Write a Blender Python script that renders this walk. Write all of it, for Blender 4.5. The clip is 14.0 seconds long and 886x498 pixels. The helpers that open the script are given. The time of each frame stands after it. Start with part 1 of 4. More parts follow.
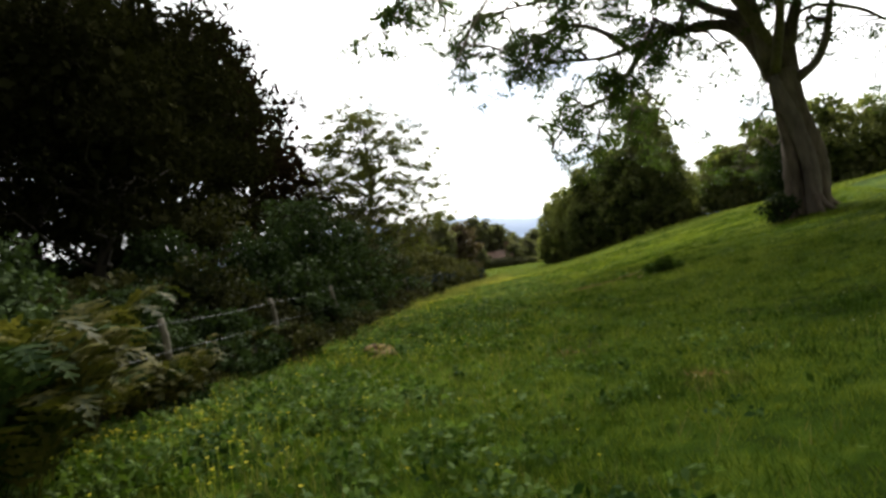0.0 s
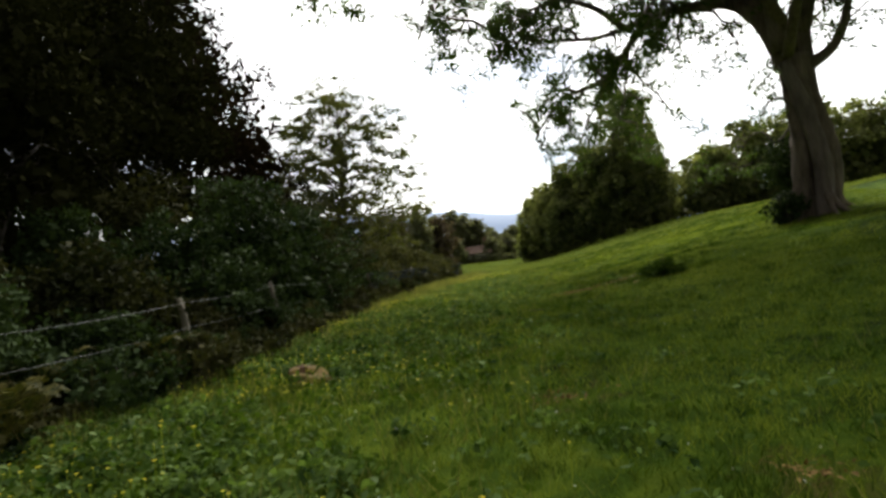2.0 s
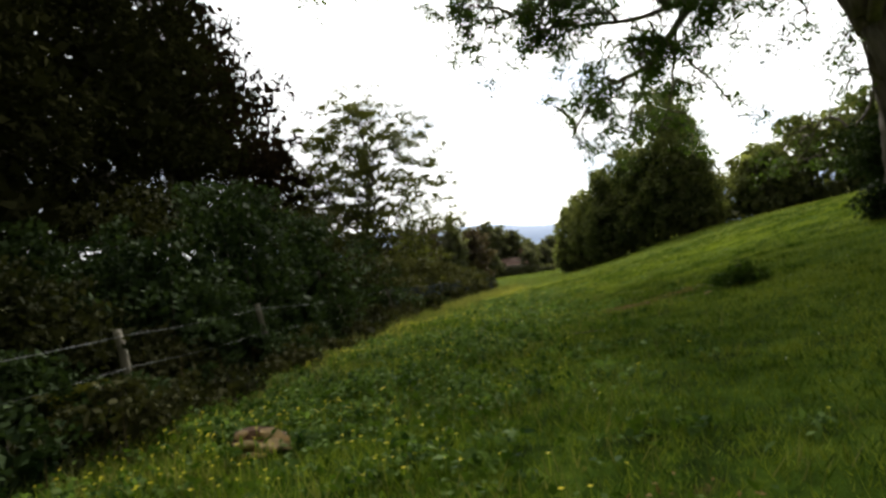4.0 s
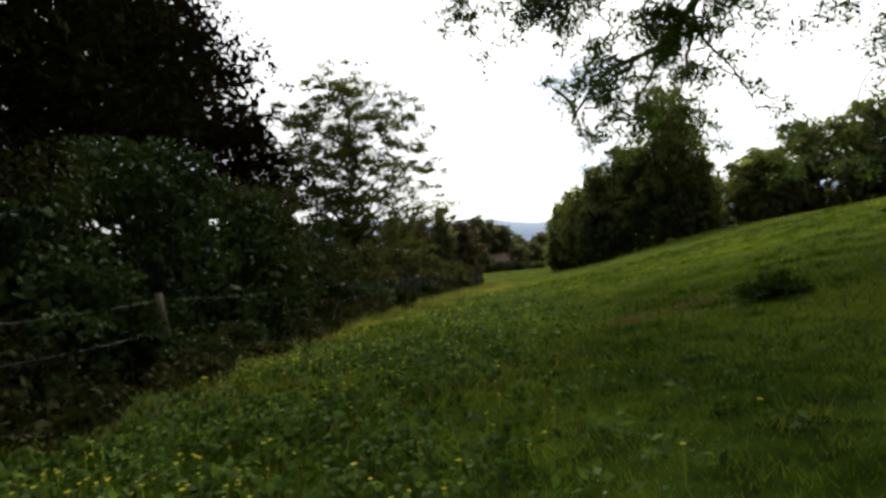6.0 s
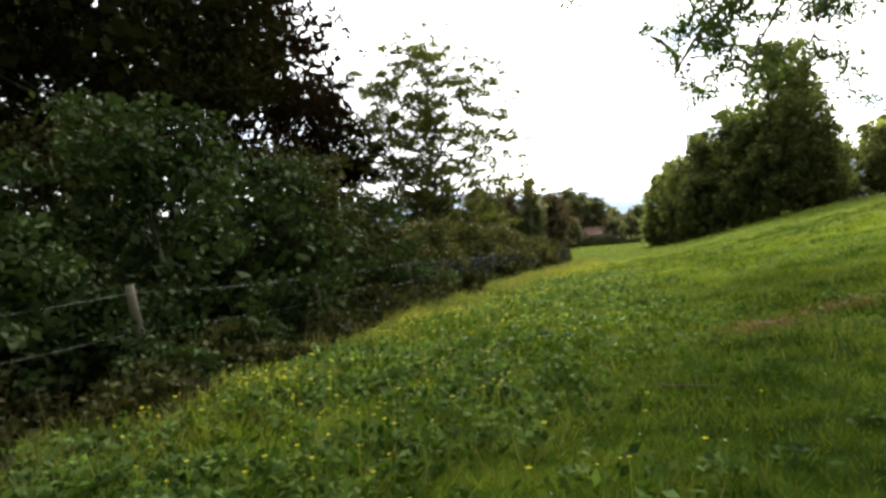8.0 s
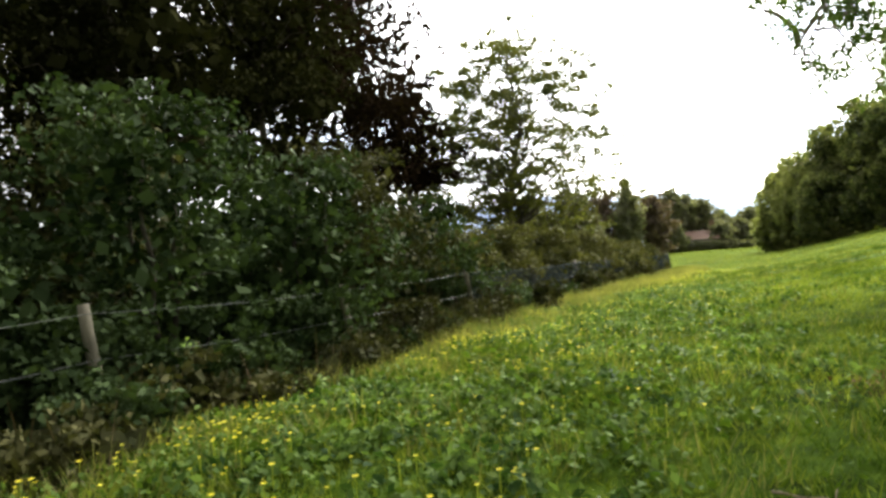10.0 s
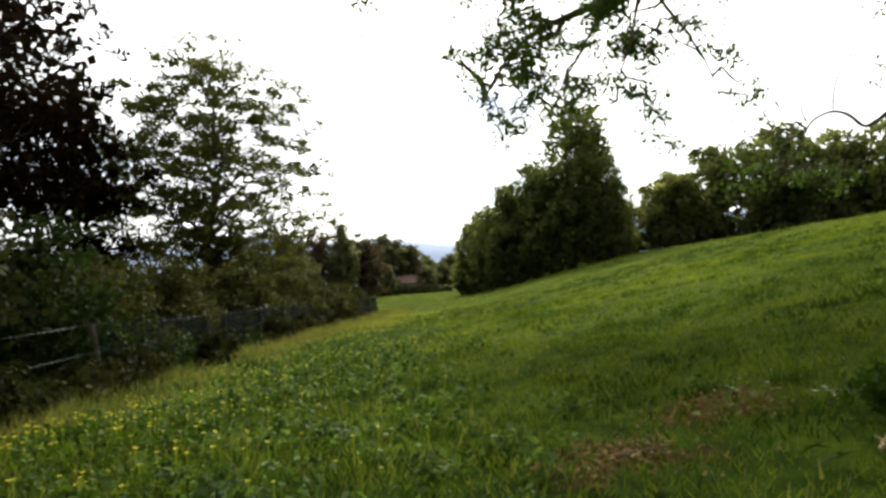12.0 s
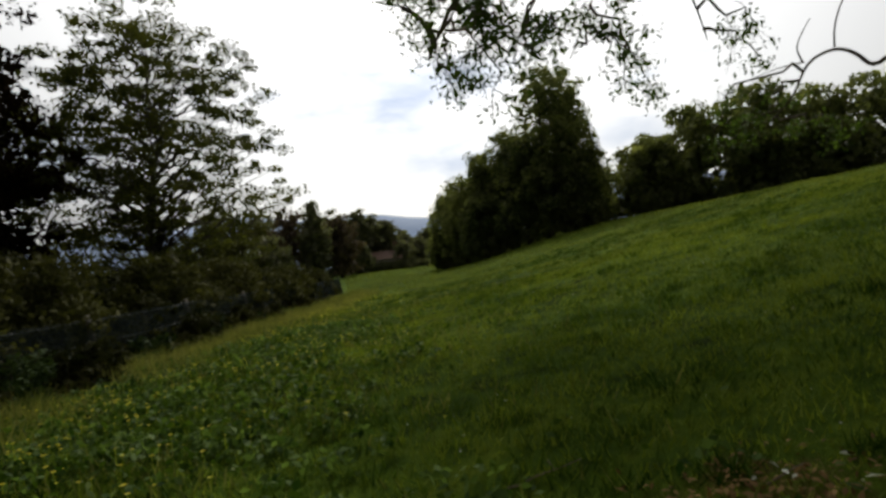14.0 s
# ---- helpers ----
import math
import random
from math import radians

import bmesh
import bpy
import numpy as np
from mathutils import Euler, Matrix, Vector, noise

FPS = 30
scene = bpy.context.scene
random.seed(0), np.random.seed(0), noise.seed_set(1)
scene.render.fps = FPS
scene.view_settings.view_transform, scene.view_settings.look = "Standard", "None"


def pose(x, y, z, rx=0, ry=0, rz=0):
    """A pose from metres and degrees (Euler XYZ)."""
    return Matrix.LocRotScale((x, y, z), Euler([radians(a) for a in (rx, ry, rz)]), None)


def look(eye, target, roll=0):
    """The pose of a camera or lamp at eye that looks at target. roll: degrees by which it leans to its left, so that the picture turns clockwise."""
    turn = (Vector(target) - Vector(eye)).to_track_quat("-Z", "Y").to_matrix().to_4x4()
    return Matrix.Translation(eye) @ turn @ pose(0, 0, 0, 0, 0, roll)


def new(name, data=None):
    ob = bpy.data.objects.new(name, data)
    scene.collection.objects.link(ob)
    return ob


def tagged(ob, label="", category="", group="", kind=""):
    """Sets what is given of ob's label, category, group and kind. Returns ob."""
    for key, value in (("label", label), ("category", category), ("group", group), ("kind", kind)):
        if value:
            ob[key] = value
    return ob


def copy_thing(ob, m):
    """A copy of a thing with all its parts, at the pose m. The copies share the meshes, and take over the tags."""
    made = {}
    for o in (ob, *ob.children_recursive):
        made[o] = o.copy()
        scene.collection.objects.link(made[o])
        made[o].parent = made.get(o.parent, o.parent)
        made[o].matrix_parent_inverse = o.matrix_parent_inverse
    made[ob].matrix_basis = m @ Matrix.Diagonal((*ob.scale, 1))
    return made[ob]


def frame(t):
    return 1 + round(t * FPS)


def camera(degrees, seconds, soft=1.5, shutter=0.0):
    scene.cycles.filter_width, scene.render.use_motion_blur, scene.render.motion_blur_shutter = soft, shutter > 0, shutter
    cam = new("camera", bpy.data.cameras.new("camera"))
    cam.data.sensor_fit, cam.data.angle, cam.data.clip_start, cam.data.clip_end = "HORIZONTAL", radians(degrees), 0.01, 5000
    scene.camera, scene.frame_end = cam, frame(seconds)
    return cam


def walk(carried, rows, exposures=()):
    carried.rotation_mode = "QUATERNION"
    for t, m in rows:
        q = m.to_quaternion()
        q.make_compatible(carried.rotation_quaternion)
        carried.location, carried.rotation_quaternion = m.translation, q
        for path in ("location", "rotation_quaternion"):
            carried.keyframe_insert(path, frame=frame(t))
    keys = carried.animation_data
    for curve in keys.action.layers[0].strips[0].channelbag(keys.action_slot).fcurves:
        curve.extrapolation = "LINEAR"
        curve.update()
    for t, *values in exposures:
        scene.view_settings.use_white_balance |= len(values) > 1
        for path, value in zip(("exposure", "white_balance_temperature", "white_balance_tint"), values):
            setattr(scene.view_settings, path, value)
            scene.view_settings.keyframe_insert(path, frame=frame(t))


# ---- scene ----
cam = camera(72.8, 14.0, soft=3.0)
METRES, EYE, TILT, LEAN, TURN = 16.3, 1.5, 0.0, 0.0, 0.0
ROWS = [
    (0.0, 0.0, 0.0, 0.0, 0.13, 1.0, 7.75),
    (0.5, 0.0053, 0.036, -0.0008, -0.83, 1.85, 6.47),
    (1.0, 0.0104, 0.0753, -0.0019, -5.15, -0.32, 5.66),
    (1.5, 0.0161, 0.1133, -0.0022, -2.21, 2.01, 6.68),
    (2.0, 0.0192, 0.153, -0.0001, -1.96, 0.18, 6.03),
    (2.5, 0.0245, 0.19, 0.0006, -0.13, 0.25, 4.95),
    (3.0, 0.0261, 0.2283, 0.0005, -1.0, 2.05, 3.44),
    (3.5, 0.0321, 0.2656, -0.003, 1.71, 2.04, 7.87),
    (6.0, 0.0625, 0.4488, -0.0086, 0.66, 1.09, 4.71),
    (6.5, 0.0677, 0.4864, -0.006, 2.09, -2.31, 6.79),
    (7.0, 0.0801, 0.5211, -0.0036, 7.22, -2.35, 5.87),
    (7.5, 0.0843, 0.5549, -0.0035, 3.63, -2.26, 4.15),
    (8.0, 0.0914, 0.589, -0.0034, 9.4, -0.79, 4.5),
    (10.5, 0.1148, 0.7287, -0.0014, 18.57, 0.07, 4.2),
    (11.0, 0.1189, 0.7597, -0.0024, 9.07, -2.09, 3.22),
    (11.5, 0.1334, 0.7895, -0.0047, -0.1, 3.24, 3.06),
    (12.0, 0.1477, 0.828, -0.0058, -7.77, 2.46, 3.58),
    (12.5, 0.1684, 0.8635, -0.0066, -20.35, -1.67, 5.83),
    (13.0, 0.1864, 0.8973, -0.004, -14.61, -0.11, 5.32),
    (13.5, 0.2007, 0.9287, -0.0019, -16.33, 0.75, 6.23),
    (14.0, 0.2153, 0.9629, 0.0004, -9.57, -0.25, 5.9),
]
walk(cam, [(t, pose(0, 0, EYE, TILT, LEAN, TURN) @ pose(METRES * x, METRES * y, METRES * z, 90 + pitch, roll, yaw)) for t, x, y, z, yaw, pitch, roll in ROWS],
     [(0.0, -0.24), (0.5, -0.2), (1.0, -0.42), (2.0, -0.5), (3.5, -0.46), (6.0, -0.9), (6.5, -0.35), (7.0, 0.1), (7.5, 0.15), (8.0, 0.35), (10.5, 0.88), (11.0, 0.8), (11.5, 0.38), (12.0, -0.3), (12.5, -0.85), (13.0, -1.1), (14.0, -1.6)])

# ---------------------------------------------------------------- world, sun
SUN_ELEV, SUN_AZ = 36.0, 11.0          # degrees; azimuth from +y towards +x
world = bpy.data.worlds.new("world")
scene.world = world
world.use_nodes = True
wt = world.node_tree
wt.nodes.clear()


def link_nodes(nt, a, b):
    nt.links.new(a, b)


w_out = wt.nodes.new("ShaderNodeOutputWorld")
w_bg = wt.nodes.new("ShaderNodeBackground")
w_sky = wt.nodes.new("ShaderNodeTexSky")
w_sky.sky_type = "NISHITA"
w_sky.sun_disc = False
w_sky.sun_elevation = radians(SUN_ELEV)
w_sky.sun_rotation = radians(SUN_AZ)
w_gain = wt.nodes.new("ShaderNodeVectorMath")
w_gain.operation = "SCALE"
w_gain.inputs["Scale"].default_value = 0.11
w_tc = wt.nodes.new("ShaderNodeTexCoord")
w_map = wt.nodes.new("ShaderNodeMapping")
w_map.inputs["Scale"].default_value = (1.0, 1.0, 2.6)
w_map.inputs["Location"].default_value = (1.7, 0.6, 0.9)
w_noise = wt.nodes.new("ShaderNodeTexNoise")
w_noise.inputs["Scale"].default_value = 2.3
w_noise.inputs["Detail"].default_value = 6
w_noise.inputs["Roughness"].default_value = 0.55
w_ramp = wt.nodes.new("ShaderNodeValToRGB")
w_ramp.color_ramp.elements[0].position = 0.29
w_ramp.color_ramp.elements[0].color = (0.46, 0.55, 0.72, 1)
w_ramp.color_ramp.elements[1].position = 0.43
w_ramp.color_ramp.elements[1].color = (1.12, 1.11, 1.08, 1)
w_mix = wt.nodes.new("ShaderNodeMix")
w_mix.data_type = "RGBA"
w_mix.inputs[0].default_value = 0.88
link_nodes(wt, w_tc.outputs["Generated"], w_map.inputs["Vector"])
link_nodes(wt, w_map.outputs["Vector"], w_noise.inputs["Vector"])
link_nodes(wt, w_noise.outputs["Fac"], w_ramp.inputs["Fac"])
link_nodes(wt, w_sky.outputs["Color"], w_gain.inputs[0])
link_nodes(wt, w_gain.outputs[0], w_mix.inputs[6])
link_nodes(wt, w_ramp.outputs["Color"], w_mix.inputs[7])
_sd = Vector((math.sin(radians(SUN_AZ)) * math.cos(radians(SUN_ELEV)), math.cos(radians(SUN_AZ)) * math.cos(radians(SUN_ELEV)), math.sin(radians(SUN_ELEV))))
w_dot = wt.nodes.new("ShaderNodeVectorMath")          # thin cloud is brightest round the veiled sun
w_dot.operation = "DOT_PRODUCT"
w_dot.inputs[1].default_value = _sd
w_rng = wt.nodes.new("ShaderNodeMapRange")
w_rng.inputs["From Min"].default_value = 0.1
w_rng.inputs["From Max"].default_value = 1.0
w_pow = wt.nodes.new("ShaderNodeMath")
w_pow.operation = "POWER"
w_pow.inputs[1].default_value = 2.3
w_lvl = wt.nodes.new("ShaderNodeMath")
w_lvl.operation = "MULTIPLY_ADD"
w_lvl.inputs[1].default_value = 4.1
w_lvl.inputs[2].default_value = 0.27
w_shine = wt.nodes.new("ShaderNodeVectorMath")
w_shine.operation = "SCALE"
link_nodes(wt, w_tc.outputs["Generated"], w_dot.inputs[0])
link_nodes(wt, w_dot.outputs["Value"], w_rng.inputs["Value"])
link_nodes(wt, w_rng.outputs[0], w_pow.inputs[0])
link_nodes(wt, w_pow.outputs[0], w_lvl.inputs[0])
link_nodes(wt, w_mix.outputs[2], w_shine.inputs[0])
link_nodes(wt, w_lvl.outputs[0], w_shine.inputs["Scale"])
link_nodes(wt, w_shine.outputs[0], w_bg.inputs["Color"])
w_bg.inputs["Strength"].default_value = 1.0
link_nodes(wt, w_bg.outputs["Background"], w_out.inputs["Surface"])

sun_data = bpy.data.lights.new("sun", "SUN")
sun_data.energy = 4.8
sun_data.angle = radians(10)
sun_data.color = (1.0, 0.95, 0.86)
sun = new("sun", sun_data)
sun.matrix_world = look(_sd * 100, (0, 0, 0))


# ---------------------------------------------------------------- materials
def node(nt, kind, **inputs):
    n = nt.nodes.new(kind)
    for k, v in inputs.items():
        n.inputs[k.replace("_", " ")].default_value = v
    return n


def leaf_material(name, dark, light, through_light=0.3, rough=0.55, patch=0.35, gloss=0.06):
    """Leaves: each leaf has its own tone, patches of the crown differ, light passes through."""
    m = bpy.data.materials.new(name)
    m.use_nodes = True
    nt = m.node_tree
    bsdf, out = nt.nodes["Principled BSDF"], nt.nodes["Material Output"]
    geo = nt.nodes.new("ShaderNodeNewGeometry")
    tc = nt.nodes.new("ShaderNodeTexCoord")
    noise_n = node(nt, "ShaderNodeTexNoise", Scale=patch, Detail=3.0)
    mixf = nt.nodes.new("ShaderNodeMath")
    mixf.operation = "MULTIPLY_ADD"
    mixf.inputs[1].default_value = 0.55
    sub = nt.nodes.new("ShaderNodeMath")
    sub.operation = "MULTIPLY_ADD"
    sub.inputs[1].default_value = 1.5
    sub.inputs[2].default_value = -0.53
    ramp = nt.nodes.new("ShaderNodeValToRGB")
    ramp.color_ramp.elements[0].position = 0.1
    ramp.color_ramp.elements[0].color = (*dark, 1)
    ramp.color_ramp.elements[1].position = 0.9
    ramp.color_ramp.elements[1].color = (*light, 1)
    nt.links.new(tc.outputs["Object"], noise_n.inputs["Vector"])
    nt.links.new(noise_n.outputs["Fac"], sub.inputs[0])
    nt.links.new(geo.outputs["Random Per Island"], mixf.inputs[0])
    nt.links.new(sub.outputs[0], mixf.inputs[2])
    own = nt.nodes.new("ShaderNodeObjectInfo")
    tone = nt.nodes.new("ShaderNodeMath")
    tone.operation = "MULTIPLY_ADD"
    tone.inputs[1].default_value = 0.34
    shift = nt.nodes.new("ShaderNodeMath")
    shift.operation = "ADD"
    shift.inputs[1].default_value = -0.17
    nt.links.new(own.outputs["Random"], tone.inputs[0])
    nt.links.new(mixf.outputs[0], tone.inputs[2])
    nt.links.new(tone.outputs[0], shift.inputs[0])
    nt.links.new(shift.outputs[0], ramp.inputs["Fac"])
    nt.links.new(ramp.outputs["Color"], bsdf.inputs["Base Color"])
    bsdf.inputs["Roughness"].default_value = rough
    bsdf.inputs["Specular IOR Level"].default_value = gloss
    tr = nt.nodes.new("ShaderNodeBsdfTranslucent")
    hue = nt.nodes.new("ShaderNodeMix")
    hue.data_type, hue.blend_type = "RGBA", "MULTIPLY"
    hue.inputs[0].default_value = 1.0
    hue.inputs[7].default_value = (1.25, 1.35, 0.6, 1)
    nt.links.new(ramp.outputs["Color"], hue.inputs[6])
    nt.links.new(hue.outputs[2], tr.inputs["Color"])
    mix = nt.nodes.new("ShaderNodeMixShader")
    mix.inputs[0].default_value = through_light
    nt.links.new(bsdf.outputs[0], mix.inputs[1])
    nt.links.new(tr.outputs[0], mix.inputs[2])
    nt.links.new(mix.outputs[0], out.inputs["Surface"])
    return m


def solid_material(name, dark, light, scale, rough=0.8, bump=0.4, stretch=(1, 1, 1), metal=0.0):
    """Bark, wood, stone, wire: two scales of mottling and a fine relief."""
    m = bpy.data.materials.new(name)
    m.use_nodes = True
    nt = m.node_tree
    bsdf = nt.nodes["Principled BSDF"]
    tc = nt.nodes.new("ShaderNodeTexCoord")
    mp = nt.nodes.new("ShaderNodeMapping")
    mp.inputs["Scale"].default_value = stretch
    n1 = node(nt, "ShaderNodeTexNoise", Scale=scale, Detail=8.0, Roughness=0.65)
    n2 = node(nt, "ShaderNodeTexNoise", Scale=scale * 0.17, Detail=3.0)
    add = nt.nodes.new("ShaderNodeMath")
    add.operation = "ADD"
    half = nt.nodes.new("ShaderNodeMath")
    half.operation = "MULTIPLY_ADD"
    half.inputs[1].default_value = 1.3
    half.inputs[2].default_value = -0.8
    ramp = nt.nodes.new("ShaderNodeValToRGB")
    ramp.color_ramp.elements[0].color = (*dark, 1)
    ramp.color_ramp.elements[1].color = (*light, 1)
    nt.links.new(tc.outputs["Object"], mp.inputs["Vector"])
    nt.links.new(mp.outputs[0], n1.inputs["Vector"])
    nt.links.new(tc.outputs["Object"], n2.inputs["Vector"])
    nt.links.new(n1.outputs["Fac"], add.inputs[0])
    nt.links.new(n2.outputs["Fac"], add.inputs[1])
    nt.links.new(add.outputs[0], half.inputs[0])
    nt.links.new(half.outputs[0], ramp.inputs["Fac"])
    nt.links.new(ramp.outputs["Color"], bsdf.inputs["Base Color"])
    bp = nt.nodes.new("ShaderNodeBump")
    bp.inputs["Strength"].default_value = bump
    bp.inputs["Distance"].default_value = 0.03
    nt.links.new(n1.outputs["Fac"], bp.inputs["Height"])
    nt.links.new(bp.outputs[0], bsdf.inputs["Normal"])
    bsdf.inputs["Roughness"].default_value = rough
    bsdf.inputs["Metallic"].default_value = metal
    return m


# bare patches of earth on the worn way: x, y, radius
SOIL = [(5.2, 18.1, 0.28), (4.0, 17.35, 0.26), (1.5, 8.0, 0.14), (2.3, 5.7, 0.1)]
FLAT = SOIL + [(-1.3, 10.25, 0.3), (-1.15, 9.85, 0.3)]          # where the grass is thin or pressed down


def meadow_material():
    m = bpy.data.materials.new("meadow_turf")
    m.use_nodes = True
    nt = m.node_tree
    bsdf = nt.nodes["Principled BSDF"]
    tc = nt.nodes.new("ShaderNodeTexCoord")
    big = node(nt, "ShaderNodeTexNoise", Scale=0.22, Detail=4.0, Roughness=0.6)
    mid = node(nt, "ShaderNodeTexNoise", Scale=2.2, Detail=6.0, Roughness=0.65)
    fine = node(nt, "ShaderNodeTexNoise", Scale=45.0, Detail=4.0, Roughness=0.7)
    for n in (big, mid, fine):
        nt.links.new(tc.outputs["Object"], n.inputs["Vector"])
    r1 = nt.nodes.new("ShaderNodeValToRGB")
    e = r1.color_ramp.elements
    e[0].position, e[0].color = 0.42, (0.014, 0.030, 0.003, 1)
    e[1].position, e[1].color = 0.64, (0.135, 0.185, 0.016, 1)
    e2 = r1.color_ramp.elements.new(0.53)
    e2.color = (0.060, 0.108, 0.009, 1)
    s1 = nt.nodes.new("ShaderNodeMath")
    s1.operation = "MULTIPLY_ADD"
    s1.inputs[1].default_value = 0.45
    s2 = nt.nodes.new("ShaderNodeMath")
    s2.operation = "MULTIPLY_ADD"
    s2.inputs[1].default_value = 0.55
    s3 = nt.nodes.new("ShaderNodeMath")
    s3.operation = "MULTIPLY"
    s3.inputs[1].default_value = 0.06
    nt.links.new(fine.outputs["Fac"], s3.inputs[0])
    nt.links.new(mid.outputs["Fac"], s2.inputs[0])
    nt.links.new(s3.outputs[0], s2.inputs[2])
    nt.links.new(big.outputs["Fac"], s1.inputs[0])
    nt.links.new(s2.outputs[0], s1.inputs[2])
    nt.links.new(s1.outputs[0], r1.inputs["Fac"])
    colour = r1.outputs["Color"]
    sep = nt.nodes.new("ShaderNodeSeparateXYZ")
    nt.links.new(tc.outputs["Object"], sep.inputs[0])
    flat = nt.nodes.new("ShaderNodeCombineXYZ")
    nt.links.new(sep.outputs[0], flat.inputs[0])
    nt.links.new(sep.outputs[1], flat.inputs[1])
    for x, y, r in SOIL:
        d = nt.nodes.new("ShaderNodeVectorMath")
        d.operation = "DISTANCE"
        d.inputs[1].default_value = (x, y, 0)
        nt.links.new(flat.outputs[0], d.inputs[0])
        wob = nt.nodes.new("ShaderNodeMath")
        wob.operation = "MULTIPLY_ADD"
        wob.inputs[1].default_value = 2.4
        nt.links.new(mid.outputs["Fac"], wob.inputs[0])
        nt.links.new(d.outputs["Value"], wob.inputs[2])
        mr = nt.nodes.new("ShaderNodeMapRange")
        mr.inputs["From Min"].default_value = r + 1.45
        mr.inputs["From Max"].default_value = r + 0.75
        nt.links.new(wob.outputs[0], mr.inputs["Value"])
        mx = nt.nodes.new("ShaderNodeMix")
        mx.data_type = "RGBA"
        mx.inputs[7].default_value = (0.165, 0.108, 0.034, 1)
        nt.links.new(mr.outputs[0], mx.inputs[0])
        nt.links.new(colour, mx.inputs[6])
        colour = mx.outputs[2]
    # darker brown ground behind the fence
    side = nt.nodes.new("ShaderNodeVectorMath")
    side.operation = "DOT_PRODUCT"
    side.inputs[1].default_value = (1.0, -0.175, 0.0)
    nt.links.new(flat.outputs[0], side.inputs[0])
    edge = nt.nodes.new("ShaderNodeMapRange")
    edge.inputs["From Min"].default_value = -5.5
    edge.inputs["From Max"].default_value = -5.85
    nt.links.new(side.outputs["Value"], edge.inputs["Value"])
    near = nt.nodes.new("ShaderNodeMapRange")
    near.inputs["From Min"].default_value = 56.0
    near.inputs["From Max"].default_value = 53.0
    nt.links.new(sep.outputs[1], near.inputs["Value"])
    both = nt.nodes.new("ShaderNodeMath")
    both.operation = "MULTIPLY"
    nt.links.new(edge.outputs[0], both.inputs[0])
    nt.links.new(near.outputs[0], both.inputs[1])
    floor_mix = nt.nodes.new("ShaderNodeMix")
    floor_mix.data_type = "RGBA"
    floor_mix.inputs[7].default_value = (0.020, 0.019, 0.010, 1)
    nt.links.new(both.outputs[0], floor_mix.inputs[0])
    nt.links.new(colour, floor_mix.inputs[6])
    nt.links.new(floor_mix.outputs[2], bsdf.inputs["Base Color"])
    bp = nt.nodes.new("ShaderNodeBump")
    bp.inputs["Strength"].default_value = 0.7
    bp.inputs["Distance"].default_value = 0.06
    hb = nt.nodes.new("ShaderNodeMath")
    hb.operation = "ADD"
    nt.links.new(mid.outputs["Fac"], hb.inputs[0])
    nt.links.new(fine.outputs["Fac"], hb.inputs[1])
    nt.links.new(hb.outputs[0], bp.inputs["Height"])
    nt.links.new(bp.outputs[0], bsdf.inputs["Normal"])
    bsdf.inputs["Roughness"].default_value = 1.0
    bsdf.inputs["Specular IOR Level"].default_value = 0.03
    return m


M_TURF = meadow_material()
M_GRASS = leaf_material("grass_blades", (0.054, 0.106, 0.009), (0.330, 0.380, 0.060), 0.28, 0.7, 0.5, 0.06)
# far grass: the brighter, hazier light there is put into a paler colour
M_GRASS_FAR = leaf_material("pale_far_grass", (0.095, 0.135, 0.020), (0.320, 0.340, 0.080), 0.25, 0.8, 0.3, 0.05)
M_GRASS_TALL = leaf_material("tall_grass", (0.085, 0.115, 0.026), (0.330, 0.310, 0.115), 0.3, 0.6, 0.8)
M_WEED = leaf_material("meadow_weeds", (0.030, 0.068, 0.008), (0.100, 0.160, 0.022), 0.25, 0.7, 1.2, 0.06)
M_HERB = leaf_material("light_meadow_herbs", (0.060, 0.110, 0.016), (0.200, 0.260, 0.055), 0.3, 0.7, 1.5, 0.08)
M_LUSH = leaf_material("lush_weed_leaves", (0.030, 0.068, 0.014), (0.260, 0.370, 0.110), 0.3, 0.65, 2.0, 0.05)
M_PETAL = leaf_material("buttercup_petals", (0.86, 0.70, 0.03), (0.92, 0.84, 0.10), 0.4, 0.5, 3.0)
M_WHITE = leaf_material("pale_petals", (0.55, 0.56, 0.48), (0.75, 0.76, 0.68), 0.2, 0.6, 3.0)
# near-black: the deep shade inside the wood is put into these leaf colours
M_WOODLEAF = leaf_material("shaded_woodland_leaves", (0.011, 0.012, 0.005), (0.036, 0.036, 0.014), 0.05, 0.85, 0.25, 0.0)
M_COPPER = leaf_material("shaded_coppery_leaves", (0.014, 0.009, 0.006), (0.044, 0.029, 0.017), 0.06, 0.85, 0.25, 0.0)
M_BUSH = leaf_material("hedge_leaves", (0.014, 0.026, 0.009), (0.085, 0.125, 0.048), 0.12, 0.7, 0.6, 0.03)
M_OLIVE = leaf_material("olive_hedge_leaves", (0.034, 0.038, 0.013), (0.150, 0.145, 0.052), 0.16, 0.7, 0.5, 0.03)
M_BRAMBLE = leaf_material("bramble_leaves", (0.022, 0.027, 0.010), (0.095, 0.092, 0.036), 0.12, 0.75, 0.8, 0.03)
M_SYC = leaf_material("sycamore_leaves", (0.050, 0.060, 0.018), (0.190, 0.185, 0.050), 0.4, 0.5, 0.35)
M_ASH = leaf_material("ash_leaflets", (0.035, 0.060, 0.016), (0.100, 0.150, 0.035), 0.38, 0.5, 0.5)
# haze and sky light of the distance put into these lifted, bluer tones
M_COPSE = leaf_material("hazy_copse_leaves", (0.060, 0.078, 0.034), (0.320, 0.325, 0.150), 0.42, 0.6, 0.30)
